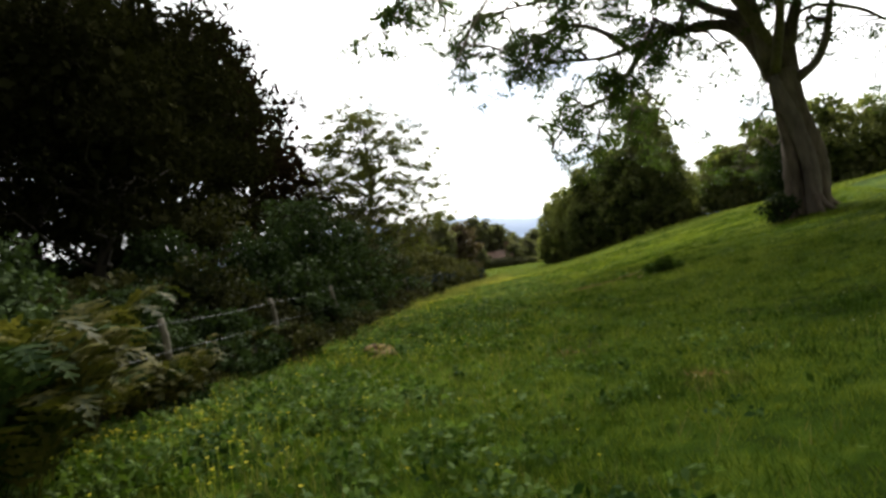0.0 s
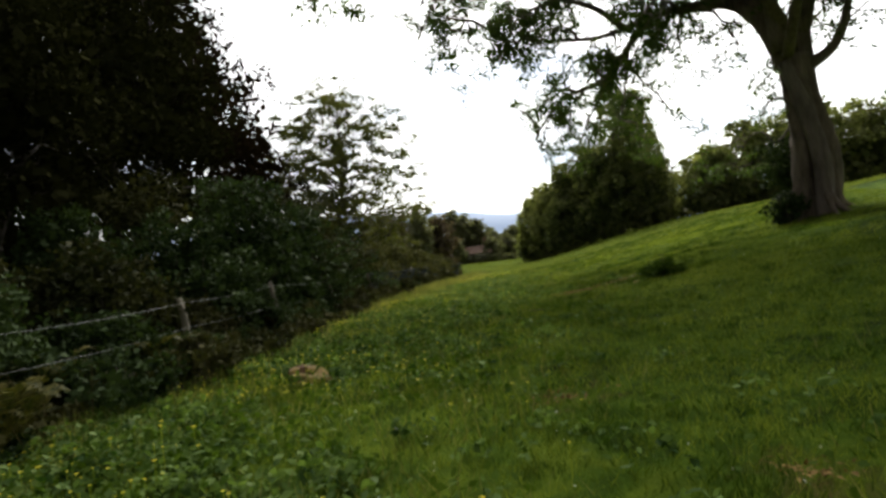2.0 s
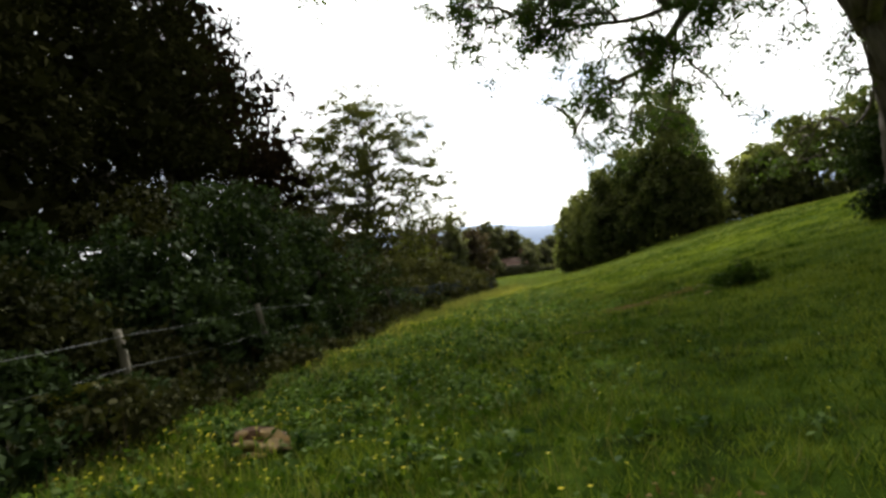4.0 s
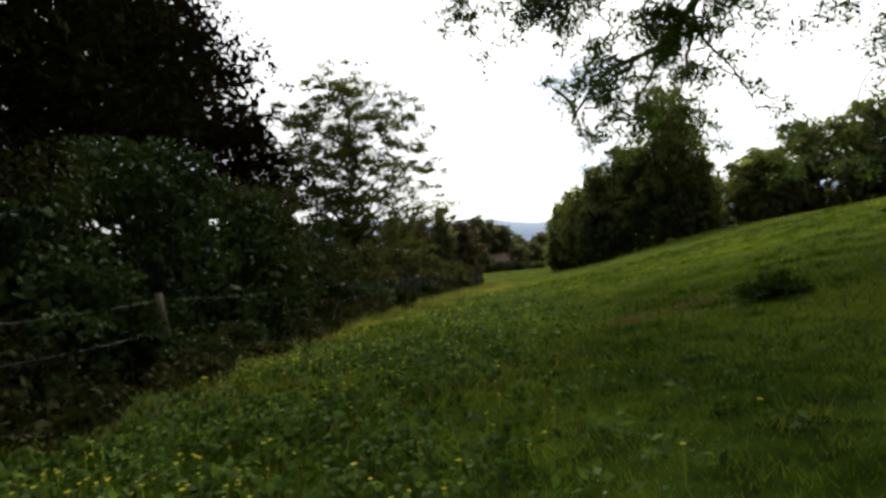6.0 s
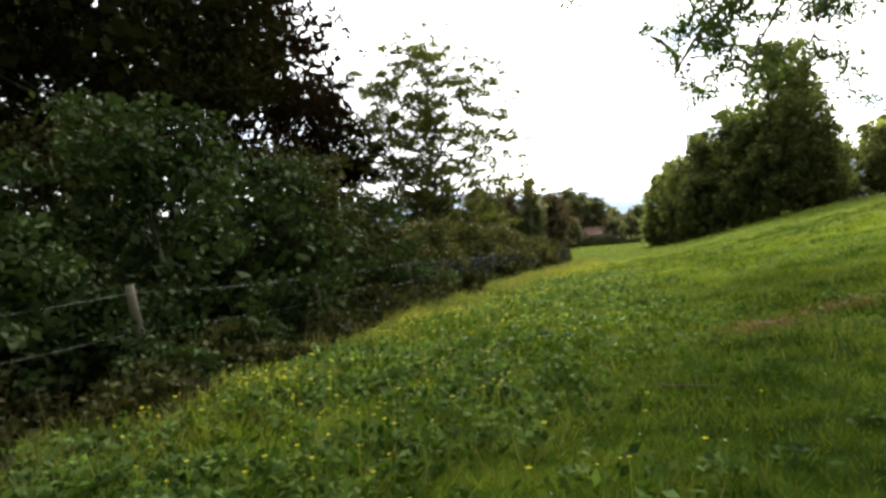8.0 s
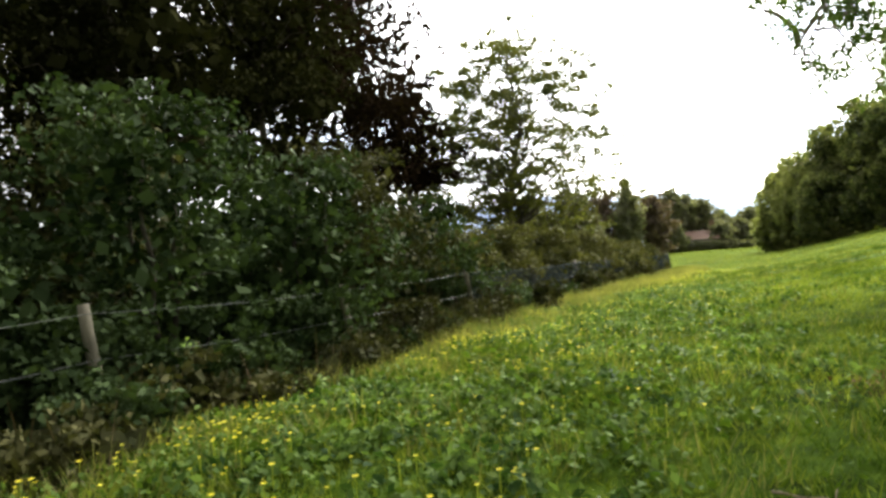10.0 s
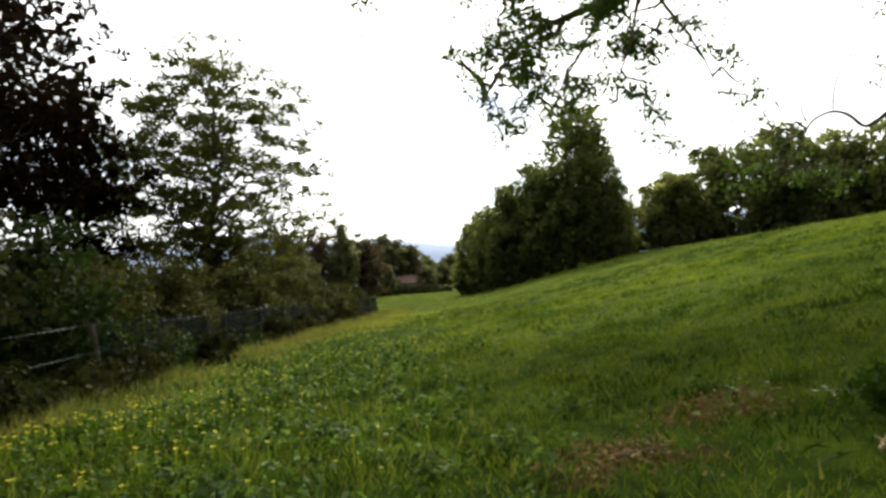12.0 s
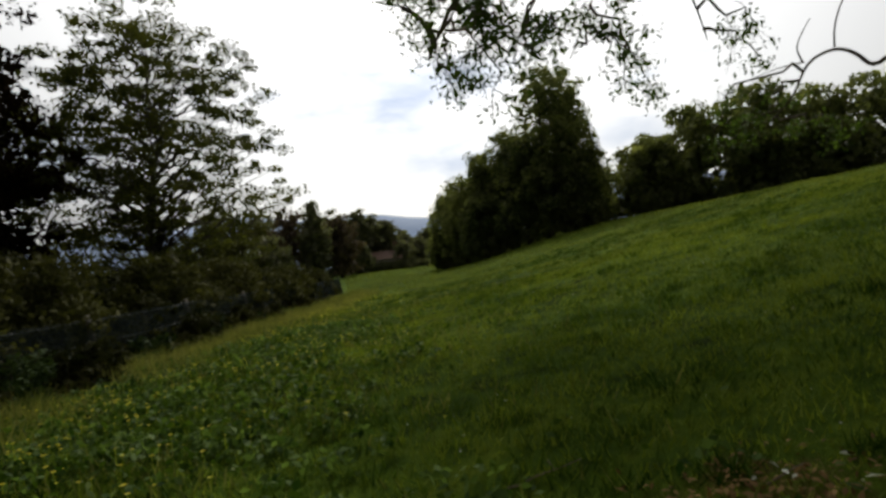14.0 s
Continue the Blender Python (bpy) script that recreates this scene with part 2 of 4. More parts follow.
# aerial haze put into the far leaf colour, paler and greyer
M_FARLEAF = leaf_material("hazy_far_leaves", (0.095, 0.100, 0.070), (0.270, 0.265, 0.165), 0.3, 0.7, 0.12)
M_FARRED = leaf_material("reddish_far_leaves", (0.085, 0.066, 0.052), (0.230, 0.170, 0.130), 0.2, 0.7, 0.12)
M_FERN = leaf_material("bracken_fronds", (0.030, 0.040, 0.010), (0.170, 0.150, 0.042), 0.25, 0.6, 1.6)
M_FERNGREEN = leaf_material("green_bracken_fronds", (0.018, 0.036, 0.012), (0.080, 0.115, 0.044), 0.2, 0.75, 1.6, 0.03)
M_LITTER = leaf_material("dead_leaf_litter", (0.120, 0.066, 0.024), (0.420, 0.270, 0.105), 0.1, 0.8, 2.5)
M_DEAD = leaf_material("dead_stalks", (0.090, 0.060, 0.032), (0.230, 0.170, 0.095), 0.1, 0.8, 1.5)
M_BARK = solid_material("dark_bark", (0.030, 0.024, 0.018), (0.110, 0.090, 0.068), 9, 0.9, 0.7, (1, 1, 0.3))
M_ASHBARK = solid_material("ash_bark", (0.030, 0.022, 0.016), (0.300, 0.230, 0.175), 6, 0.9, 1.0, (1.8, 1.8, 0.3))
M_PALEBARK = solid_material("pale_smooth_ash_bark", (0.070, 0.055, 0.044), (0.310, 0.250, 0.205), 5, 0.9, 1.0, (1.6, 1.6, 0.35))
M_POST = solid_material("weathered_post_wood", (0.080, 0.072, 0.048), (0.290, 0.255, 0.180), 14, 0.85, 0.5, (1, 1, 0.2))
M_WIRE = solid_material("galvanised_wire", (0.07, 0.08, 0.07), (0.17, 0.18, 0.16), 30, 0.7, 0.1, metal=0.3)
M_NET = solid_material("dark_netting", (0.014, 0.024, 0.026), (0.036, 0.054, 0.058), 10, 0.7, 0.1)
M_NET.node_tree.nodes["Principled BSDF"].inputs["Specular IOR Level"].default_value = 0.05
M_LOG = solid_material("rotten_log_wood", (0.060, 0.030, 0.016), (0.240, 0.140, 0.070), 12, 0.85, 0.8, (1, 0.25, 1))
M_SPLIT = solid_material("pale_split_wood", (0.480, 0.310, 0.120), (0.880, 0.660, 0.360), 16, 0.8, 0.6, (1, 0.2, 1))
M_ROOF = solid_material("red_roof_tiles", (0.150, 0.085, 0.060), (0.270, 0.170, 0.125), 3, 0.8, 0.3)
M_WALL = solid_material("pale_render_wall", (0.45, 0.42, 0.36), (0.60, 0.57, 0.50), 2, 0.9, 0.1)
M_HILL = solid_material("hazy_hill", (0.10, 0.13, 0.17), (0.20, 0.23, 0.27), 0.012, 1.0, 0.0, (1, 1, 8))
_hz = M_HILL.node_tree.nodes["Principled BSDF"]          # aerial haze put in as a blue glow of the hill's own surface
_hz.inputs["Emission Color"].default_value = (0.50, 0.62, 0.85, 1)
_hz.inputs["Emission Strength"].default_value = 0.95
M_TWIG = solid_material("dry_twig", (0.16, 0.11, 0.07), (0.40, 0.32, 0.23), 20, 0.85, 0.3)


# ---------------------------------------------------------------- the lie of the land
def soft(u, k):
    return k * np.logaddexp(0.0, np.asarray(u, float) / k)


def fence_x(y):
    return -5.6 + 0.175 * np.asarray(y, float)


def gz(x, y):
    """Height of the ground: level along the way, falling ahead, rising to the right, dropping away behind the fence."""
    x, y = np.asarray(x, float), np.asarray(y, float)
    fall = sum(np.interp(y + o, (-80, 20, 50, 84, 120, 220, 4000), (0.3, 0, -0.85, -1.35, -1.5, -3, -60)) for o in (-8, -4, 0, 4, 8)) / 5
    u = x - 4.0 - 0.215 * soft(y - 30, 4)
    slope = 0.165 + 0.001 * np.clip(y - 21, 0, 70)
    h = slope * soft(u, 1.2)
    cap = 4.0
    h = cap - soft(cap - h, 0.5) + 0.012 * soft(x - 40, 3)
    h = np.minimum(h, 12)
    left = soft(fence_x(np.minimum(y, 60)) - 1.5 - x, 1.0)
    drop = -np.minimum(0.13 * left, 6)
    near = np.exp(-((y - 15) / 60) ** 2 - ((x - 5) / 60) ** 2)
    bumps = 0.05 * np.sin(x * 0.9 + 1.3 * np.sin(y * 0.35)) * np.sin(y * 0.7 + 0.6) + 0.03 * np.sin(x * 2.1 + 2.0) * np.sin(y * 1.7 + x * 0.4)
    return fall + h + drop + bumps * near


def ground_at(x, y):
    return float(gz(x, y))


def part(name, me, material, parent, label=""):
    """One mesh object under a thing or a part (mesh data given in world or local coordinates of an unmoved parent)."""
    me.materials.clear()
    me.materials.append(material)
    ob = new(name, me)
    ob.parent = parent
    if label:
        tagged(ob, label)
    return ob


def mesh_from(name, verts, faces, smooth=False):
    me = bpy.data.meshes.new(name)
    me.from_pydata([tuple(v) for v in verts], [], faces)
    if smooth:
        me.polygons.foreach_set("use_smooth", [True] * len(me.polygons))
    me.update()
    return me


def mesh_ngon(name, verts, n):
    """A mesh of separate n-sided faces: verts is (count * n, 3)."""
    verts = np.ascontiguousarray(verts, dtype=np.float32).reshape(-1, 3)
    c = len(verts) // n
    me = bpy.data.meshes.new(name)
    me.vertices.add(c * n)
    me.vertices.foreach_set("co", verts.ravel())
    me.loops.add(c * n)
    me.loops.foreach_set("vertex_index", np.arange(c * n, dtype=np.int32))
    me.polygons.add(c)
    me.polygons.foreach_set("loop_start", np.arange(0, c * n, n, dtype=np.int32))
    me.update()
    me.validate()
    return me


def leaves(rng, centres, size, aspect=0.55, flat=0.0, droop=None):
    """Rhombic leaves at the centres: (n, 3) -> (n * 4, 3). flat 1 lays them level."""
    n = len(centres)
    d = rng.normal(size=(n, 3))
    d[:, 2] *= 1 - 0.6 * flat
    if droop is not None:
        d += np.array((0, 0, -droop))
    d /= np.linalg.norm(d, axis=1)[:, None]
    up = rng.normal(size=(n, 3)) * (1 - flat) + np.array((0, 0, 1.0)) * (0.3 + flat)
    s = np.cross(d, up)
    s /= np.maximum(np.linalg.norm(s, axis=1), 1e-6)[:, None]
    sz = size * rng.uniform(0.6, 1.35, n)[:, None]
    nrm = np.cross(s, d)
    a = centres - d * sz * 0.5
    b = centres + s * sz * aspect * 0.5 + nrm * sz * 0.08
    c = centres + d * sz * 0.5
    e = centres - s * sz * aspect * 0.5 + nrm * sz * 0.08
    return np.stack((a, b, c, e), 1).reshape(-1, 3)


def tube(points, radii, sides=6, ridges=0.0, seed=0):
    """Verts and faces of a tapered, slightly uneven tube along points."""
    pts = np.asarray(points, float)
    rng = np.random.default_rng(seed)
    verts, faces = [], []
    ref = np.array((0.31, 0.87, 0.12))
    for i, p in enumerate(pts):
        t = pts[min(i + 1, len(pts) - 1)] - pts[max(i - 1, 0)]
        t = t / (np.linalg.norm(t) + 1e-9)
        a = np.cross(t, ref)
        if np.linalg.norm(a) < 0.1:
            a = np.cross(t, (1.0, 0, 0))
        a /= np.linalg.norm(a)
        b = np.cross(t, a)
        for k in range(sides):
            w = 2 * math.pi * k / sides
            r = radii[i] * (1 + ridges * math.sin(3 * w + i * 0.5) + ridges * 0.7 * rng.uniform(-1, 1))
            verts.append(p + (a * math.cos(w) + b * math.sin(w)) * r)
    for i in range(len(pts) - 1):
        for k in range(sides):
            k2 = (k + 1) % sides
            faces.append((i * sides + k, i * sides + k2, (i + 1) * sides + k2, (i + 1) * sides + k))
    faces.append(tuple(range(sides))[::-1])
    faces.append(tuple((len(pts) - 1) * sides + k for k in range(sides)))
    return verts, faces


def curve_pts(a, b, sag=0.0, wob=0.1, n=6, rng=None, lift=0.0):
    """A bent line from a to b."""
    a, b = np.asarray(a, float), np.asarray(b, float)
    t = np.linspace(0, 1, n)[:, None]
    p = a + (b - a) * t
    length = np.linalg.norm(b - a)
    p[:, 2] += (4 * t * (1 - t))[:, 0] * lift * length - (t[:, 0] ** 2) * sag * length
    if rng is not None:
        k = rng.normal(size=(n, 3)) * wob * length * 0.25
        k[0] = 0
        k[-1] = 0
        p += k
    return p


def join_tubes(tubes):
    verts, faces = [], []
    for v, f in tubes:
        o = len(verts)
        verts.extend(v)
        faces.extend(tuple(i + o for i in q) for q in f)
    return verts, faces


def empty_at(name, x, y, z):
    ob = new(name)
    ob.empty_display_size = 0.2
    ob.location = (x, y, z)
    return ob


def sample_clumps(rng, blobs, n, inner=0.35):
    vol = np.array([b[3] * b[4] * b[5] for b in blobs]) ** 0.75
    pick = rng.choice(len(blobs), n, p=vol / vol.sum())
    d = rng.normal(size=(n, 3))
    d /= np.linalg.norm(d, axis=1)[:, None]
    r = (inner + (1 - inner) * rng.uniform(0, 1, n) ** 0.6)[:, None]
    bl = np.array(blobs)[pick]
    return bl[:, :3] + d * r * bl[:, 3:6]


def make_tree(name, label, x, y, blobs, n_clumps, clump, per, leaf, trunk_r, trunk_h, mat, bark, seed, category="tree",
              flat=0.2, group="", lean=(0, 0), stems=1, limbs=8, fine=0, droop=None, squash=0.6, core=0, core_leaf=0.6, inner=0.35):
    """A tree or shrub: trunk, limbs that run to the clumps, and a crown of many separate leaves, larger and closer inside.
    Blobs are (dx, dy, dz, rx, ry, rz) above the foot of the trunk."""
    rng = np.random.default_rng(seed)
    z0 = ground_at(x, y)
    root = tagged(empty_at(name, x, y, z0), label, category, group)
    c = sample_clumps(rng, blobs, n_clumps, inner)
    c[:, 2] = np.maximum(c[:, 2], clump * 0.35)
    for s in range(stems):
        w = 2 * math.pi * s / max(stems, 1) + seed
        off = np.array((math.cos(w), math.sin(w), 0)) * (trunk_r * 1.6 if stems > 1 else 0)
        top = np.array((lean[0], lean[1], trunk_h)) + off * 4
        pts = curve_pts(off + np.array((0, 0, -0.15)), top, 0, 0.06, 8, rng)
        rad = trunk_r * np.linspace(1, 0.25, 8) ** 0.8
        rad[0] *= 1.35
        v, f = tube(pts, rad, 8, 0.06, seed)
        part("trunk" if stems == 1 else "stem", mesh_from("trunk", v, f, True), bark, root)
    order = c[rng.permutation(len(c))]
    for q, k in enumerate(order[:limbs + fine]):
        tz = max(0.12 * trunk_h, min(0.92 * trunk_h, k[2] - 0.55 * math.hypot(k[0], k[1])))
        f0 = tz / trunk_h
        a = np.array((lean[0] * f0, lean[1] * f0, tz))
        tb = tube(curve_pts(a, k, 0.0, 0.16, 7, rng, 0.04), trunk_r * (0.42 - 0.26 * f0) * np.linspace(1, 0.15, 7), 5, 0, 1)
        kind = "limb" if q < limbs else "branch"
        part(kind, mesh_from(kind, tb[0], tb[1], True), bark, root)
    n = n_clumps * per
    g = rng.normal(size=(n, 3))
    g /= np.linalg.norm(g, axis=1)[:, None]
    g *= (rng.uniform(0, 1, n) ** 0.45)[:, None]
    sizes = np.repeat(clump * rng.uniform(0.55, 1.3, n_clumps), per)[:, None]
    p = np.repeat(c, per, 0) + g * sizes * np.array((1, 1, squash))
    p[:, 2] = np.maximum(p[:, 2], 0.03)
    q = leaves(rng, p, leaf, 0.6, flat, droop)
    # big inner leaves added to block light and darken the inside of the crown
    if core:
        ci = sample_clumps(rng, [(*b[:3], b[3] * 0.78, b[4] * 0.78, b[5] * 0.8) for b in blobs], core, 0.0)
        ci[:, 2] = np.maximum(ci[:, 2], 0.12)
        q = np.concatenate((q, leaves(rng, ci, core_leaf, 0.75, 0.0)))
    part("crown", mesh_ngon("crown", q, 4), mat, root)
    return root


# ---------------------------------------------------------------- ground, distance
def build_ground():
    def axis(near0, near1, step, far0, far1, grow=1.16):
        mid = list(np.arange(near0, near1 + 1e-6, step))
        up, s, v = [], step, near1
        while v < far1:
            s *= grow
            v += s
            up.append(v)
        dn, s, v = [], step, near0
        while v > far0:
            s *= grow
            v -= s
            dn.append(v)
        return np.array(dn[::-1] + mid + up)
    xs = axis(-8, 24, 0.4, -2500, 2500)
    ys = axis(-4, 60, 0.4, -600, 3500)
    gx, gy = np.meshgrid(xs, ys)
    zz = gz(gx, gy)
    v = np.stack((gx, gy, zz), -1).reshape(-1, 3)
    nx, ny = len(xs), len(ys)
    i = (np.arange(ny - 1)[:, None] * nx + np.arange(nx - 1)).ravel()
    f = np.stack((i, i + 1, i + nx + 1, i + nx), 1).tolist()
    me = mesh_from("ground", v, f, True)
    me.materials.append(M_TURF)
    return tagged(new("ground", me), "green sloping meadow turf with worn earthy patches", "ground", kind="structure")


def build_hill(name, label, dist, az0, az1, height, seed):
    """A far ridge with a body and a back slope."""
    rng = np.random.default_rng(seed)
    n = 60
    az = np.radians(np.linspace(az0, az1, n))
    prof = height * (0.82 + 0.12 * np.sin(az * 9 + seed) + 0.06 * np.sin(az * 31)) * np.clip(np.minimum(np.linspace(0, 8, n), np.linspace(8, 0, n)), 0, 1)
    rows = []
    for dd, hh in ((0, -60), (dist * 0.06, 0.55), (dist * 0.12, 0.85), (dist * 0.2, 1.0), (dist * 0.4, -60)):
        z = prof * hh if hh > 0 else np.full(n, -60.0)
        rows.append(np.stack((np.sin(az) * (dist + dd), np.cos(az) * (dist + dd), z), 1))
    v = np.concatenate(rows)
    f = [(r * n + k, r * n + k + 1, (r + 1) * n + k + 1, (r + 1) * n + k) for r in range(4) for k in range(n - 1)]
    me = mesh_from(name, v, f, True)
    me.materials.append(M_HILL)
    return tagged(new(name, me), label, "hill", kind="structure")


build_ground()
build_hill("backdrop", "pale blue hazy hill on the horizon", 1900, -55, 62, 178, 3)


# ---------------------------------------------------------------- the big ash
def build_ash():
    bx, by = 12.8, 21.3
    z0 = ground_at(bx, by)
    root = tagged(empty_at("ash_tree", bx, by, z0), "large old ash tree with twin trunk on the grassy slope", "tree")
    rng = np.random.default_rng(11)
    o = np.array((bx, by, z0))

    def limb(points, r0, r1, name="limb", sides=9, ridges=0.05, bark=M_ASHBARK):
        p = np.asarray(points, float) - o
        # resample to a smooth line
        t = np.arange(len(p))
        tt = np.linspace(0, len(p) - 1, (len(p) - 1) * 4 + 1)
        q = np.stack([np.interp(tt, t, p[:, k]) for k in range(3)], 1)
        for _ in range(3):
            q[1:-1] = 0.25 * q[:-2] + 0.5 * q[1:-1] + 0.25 * q[2:]
        v, f = tube(q, np.linspace(r0, r1, len(q)), sides, ridges, len(q))
        part(name, mesh_from(name, v, f, True), bark, root)
        return q

    # flared foot and stems grown together, with a deep cleft between them
    stem_front = [(12.92, 20.72, z0 - 0.3), (12.92, 20.74, z0 + 0.3), (13.0, 20.76, z0 + 1.2), (12.95, 20.86, z0 + 2.2), (12.78, 21.02, z0 + 3.4), (12.62, 21.2, z0 + 4.4), (12.45, 21.3, z0 + 5.0)]
    stem_side = [(13.55, 21.3, z0 - 0.3), (13.55, 21.3, z0 + 0.35), (13.62, 21.3, z0 + 1.5), (13.52, 21.3, z0 + 2.5), (13.2, 21.3, z0 + 3.6), (13.1, 21.3, z0 + 4.8), (13.05, 21.3, z0 + 5.9)]
    stem_rear = [(12.66, 21.28, z0 - 0.3), (12.66, 21.28, z0 + 0.4), (12.7, 21.26, z0 + 1.8), (12.7, 21.3, z0 + 3.1), (12.72, 21.4, z0 + 4.4), (12.6, 21.35, z0 + 5.0)]
    limb(stem_front, 0.27, 0.23, "trunk", 20, 0.11, M_PALEBARK)
    limb(stem_side, 0.33, 0.27, "trunk", 20, 0.13)
    limb(stem_rear, 0.34, 0.27, "trunk", 20, 0.13)
    limb([(12.95, 21.3, z0 + 2.9), (12.93, 21.28, z0 + 3.6), (12.88, 21.3, z0 + 4.4), (12.86, 21.3, z0 + 5.2)], 0.3, 0.36, "trunk", 20, 0.1)
    for w in range(9):
        a = w * 0.7 + 0.3
        c = min(((12.92, 20.72), (13.55, 21.3), (12.66, 21.28)), key=lambda q: math.hypot(q[0] - 12.97 - math.cos(a) * 0.5, q[1] - 21.25 - math.sin(a) * 0.4))
        e = np.array((c[0] + math.cos(a) * 0.78, c[1] + math.sin(a) * 0.78, 0))
        e[2] = ground_at(e[0], e[1]) - 0.08
        limb([(c[0] + math.cos(a) * 0.16, c[1] + math.sin(a) * 0.16, z0 + 0.62), (c[0] + math.cos(a) * 0.36, c[1] + math.sin(a) * 0.36, z0 + 0.2), tuple(e)], 0.12, 0.05, "root", 8, 0.1)
    main = {
        "left": ([(12.56, 21.4, 6.3), (12.34, 21.6, 7.34), (12.09, 21.9, 8.03), (11.74, 22.4, 8.79), (11.1, 23.2, 9.17), (10.3, 24.1, 9.34), (9.5, 24.95, 9.37), (8.2, 26.05, 9.2), (6.8, 27.2, 9.68), (4.75, 28.2, 10.2)], 0.32, 0.03),
        "left_low": ([(9.7, 24.8, 9.34), (9.28, 25.9, 8.81), (8.66, 27.17, 7.82), (8.26, 27.83, 7.84), (7.12, 28.66, 7.62), (6.57, 29.51, 7.06), (6.15, 30.63, 6.21)], 0.17, 0.03),
        "hang_a": ([(8.87, 26.79, 8.12), (8.44, 28.29, 7.04), (8.04, 29.14, 6.19), (7.9, 29.3, 5.6)], 0.05, 0.012),
        "hang_b": ([(9.28, 25.9, 8.75), (9.3, 26.64, 7.82), (9.42, 27.65, 6.64), (9.12, 28.81, 5.5)], 0.06, 0.012),
        "left_high": ([(12.09, 21.9, 8.03), (12.17, 22.1, 8.95), (11.4, 22.9, 9.57), (10.7, 23.7, 10.76), (9.6, 24.8, 11.7), (7.3, 26.2, 12.3), (4.2, 27.7, 12.6), (1.4, 28.4, 12.2)], 0.24, 0.03),
        "left_mid": ([(9.0, 25.45, 9.3), (8.2, 25.95, 10.4), (7.1, 26.7, 11.2), (5.8, 27.4, 11.1), (3.4, 28.0, 10.6)], 0.15, 0.035),
        "long": ([(12.4, 21.0, 7.4), (10.4, 20.2, 10.0), (7.2, 18.6, 11.2), (4.0, 17.6, 10.6), (1.2, 17.0, 9.5), (-1.2, 17.4, 8.7)], 0.2, 0.025),
        "long_low": ([(4.0, 17.6, 10.6), (2.4, 15.6, 8.6), (1.2, 14.1, 6.6), (0.6, 13.4, 5.3)], 0.06, 0.012),
        "sucker": ([(12.5, 21.2, 4.9), (12.0, 20.9, 5.2), (11.6, 21.0, 5.1), (11.4, 21.0, 4.7)], 0.05, 0.02),
        "drooping": ([(7.12, 28.66, 7.62), (6.6, 29.2, 6.9), (6.3, 29.9, 6.2), (6.2, 30.3, 5.6)], 0.035, 0.01),
        "inner_low": ([(9.22, 26.3, 8.4), (9.94, 26.83, 7.63), (10.73, 27.16, 7.1), (11.44, 27.4, 6.21), (11.8, 27.6, 5.4)], 0.06, 0.012),
        "up_a": ([(12.3, 21.2, 6.7), (11.9, 20.9, 8.6), (11.4, 20.6, 10.8), (10.8, 20.2, 13.0)], 0.26, 0.06),
        "up_b": ([(13.05, 21.3, 7.2), (13.4, 21.1, 8.4), (13.7, 21.0, 9.4), (13.9, 21.2, 12.8)], 0.28, 0.06),
        "right": ([(13.15, 21.24, 6.1), (13.8, 20.85, 6.53), (14.06, 20.67, 7.18), (14.24, 20.55, 8.04), (14.5, 20.4, 9.2), (15.2, 20.2, 10.8)], 0.19, 0.05),
        "right_out": ([(14.3, 20.5, 8.4), (15.6, 20.6, 8.1), (17.0, 20.6, 7.0)], 0.09, 0.03),
        "bough": ([(13.2, 21.5, 6.2), (14.4, 23.4, 7.0), (15.12, 25.0, 6.25), (15.22, 25.3, 5.56), (15.37, 25.75, 5.04), (15.5, 26.5, 4.71), (15.47, 27.2, 4.45), (15.5, 27.6, 4.94), (15.44, 28.1, 5.24), (15.26, 28.8, 5.14), (15.2, 29.3, 4.32), (15.0, 29.9, 3.91)], 0.085, 0.022),
        "bough_loop": ([(15.42, 28.1, 5.25), (15.5, 28.15, 5.7), (15.62, 28.05, 6.2), (15.85, 28.0, 6.55), (16.2, 27.8, 7.0), (16.5, 27.5, 7.1)], 0.024, 0.01),
        "bough_fork": ([(15.2, 28.85, 5.12), (15.14, 29.0, 5.57), (15.43, 28.75, 6.18)], 0.025, 0.01),
        "bough_twig": ([(15.2, 28.8, 5.12), (14.9, 29.5, 5.18), (14.4, 30.3, 5.0)], 0.02, 0.006),
        "front": ([(12.4, 21.0, 6.5), (11.8, 19.0, 8.4), (10.6, 17.2, 9.4), (9.4, 15.6, 9.6)], 0.18, 0.04),
    }
    def clear(q):
        """Open air under the tips of the long low limb, where nothing hangs."""
        return q[0] + bx < 5.8 and q[2] + z0 < 8.2

    spray = []
    for key, (pts, r0, r1) in main.items():
        q = limb(pts, r0, r1)
        n = len(q)
        dens = {"hang_a": 6, "hang_b": 7, "left": 14, "left_low": 10, "left_high": 18, "left_mid": 16, "drooping": 5, "sucker": 0, "long": 22, "long_low": 2, "inner_low": 4, "bough": 4, "bough_loop": 0, "bough_fork": 0, "bough_twig": 0, "front": 7, "right_out": 7, "right": 5, "up_a": 6, "up_b": 6}[key]
        spread = {"left": 9, "left_low": 6, "inner_low": 1, "left_high": 9, "left_mid": 7, "long": 6, "up_a": 2, "up_b": 2, "front": 2, "right": 3}.get(key, 0)
        for k in range(spread):
            i = rng.integers(int(n * 0.48), n)
            d = rng.normal(size=3) * np.array((1.0, 1.0, 0.7)) + np.array((-0.7, 0.2, 0.1))
            d /= np.linalg.norm(d)
            ln = rng.uniform(1.4, 3.2)
            p = curve_pts(q[i], q[i] + d * ln, rng.uniform(0.05, 0.35), 0.22, 8, rng, 0.1)
            v, f = tube(p, np.linspace(min(0.085, r0 * 0.5), 0.018, 8), 6, 0.06, k)
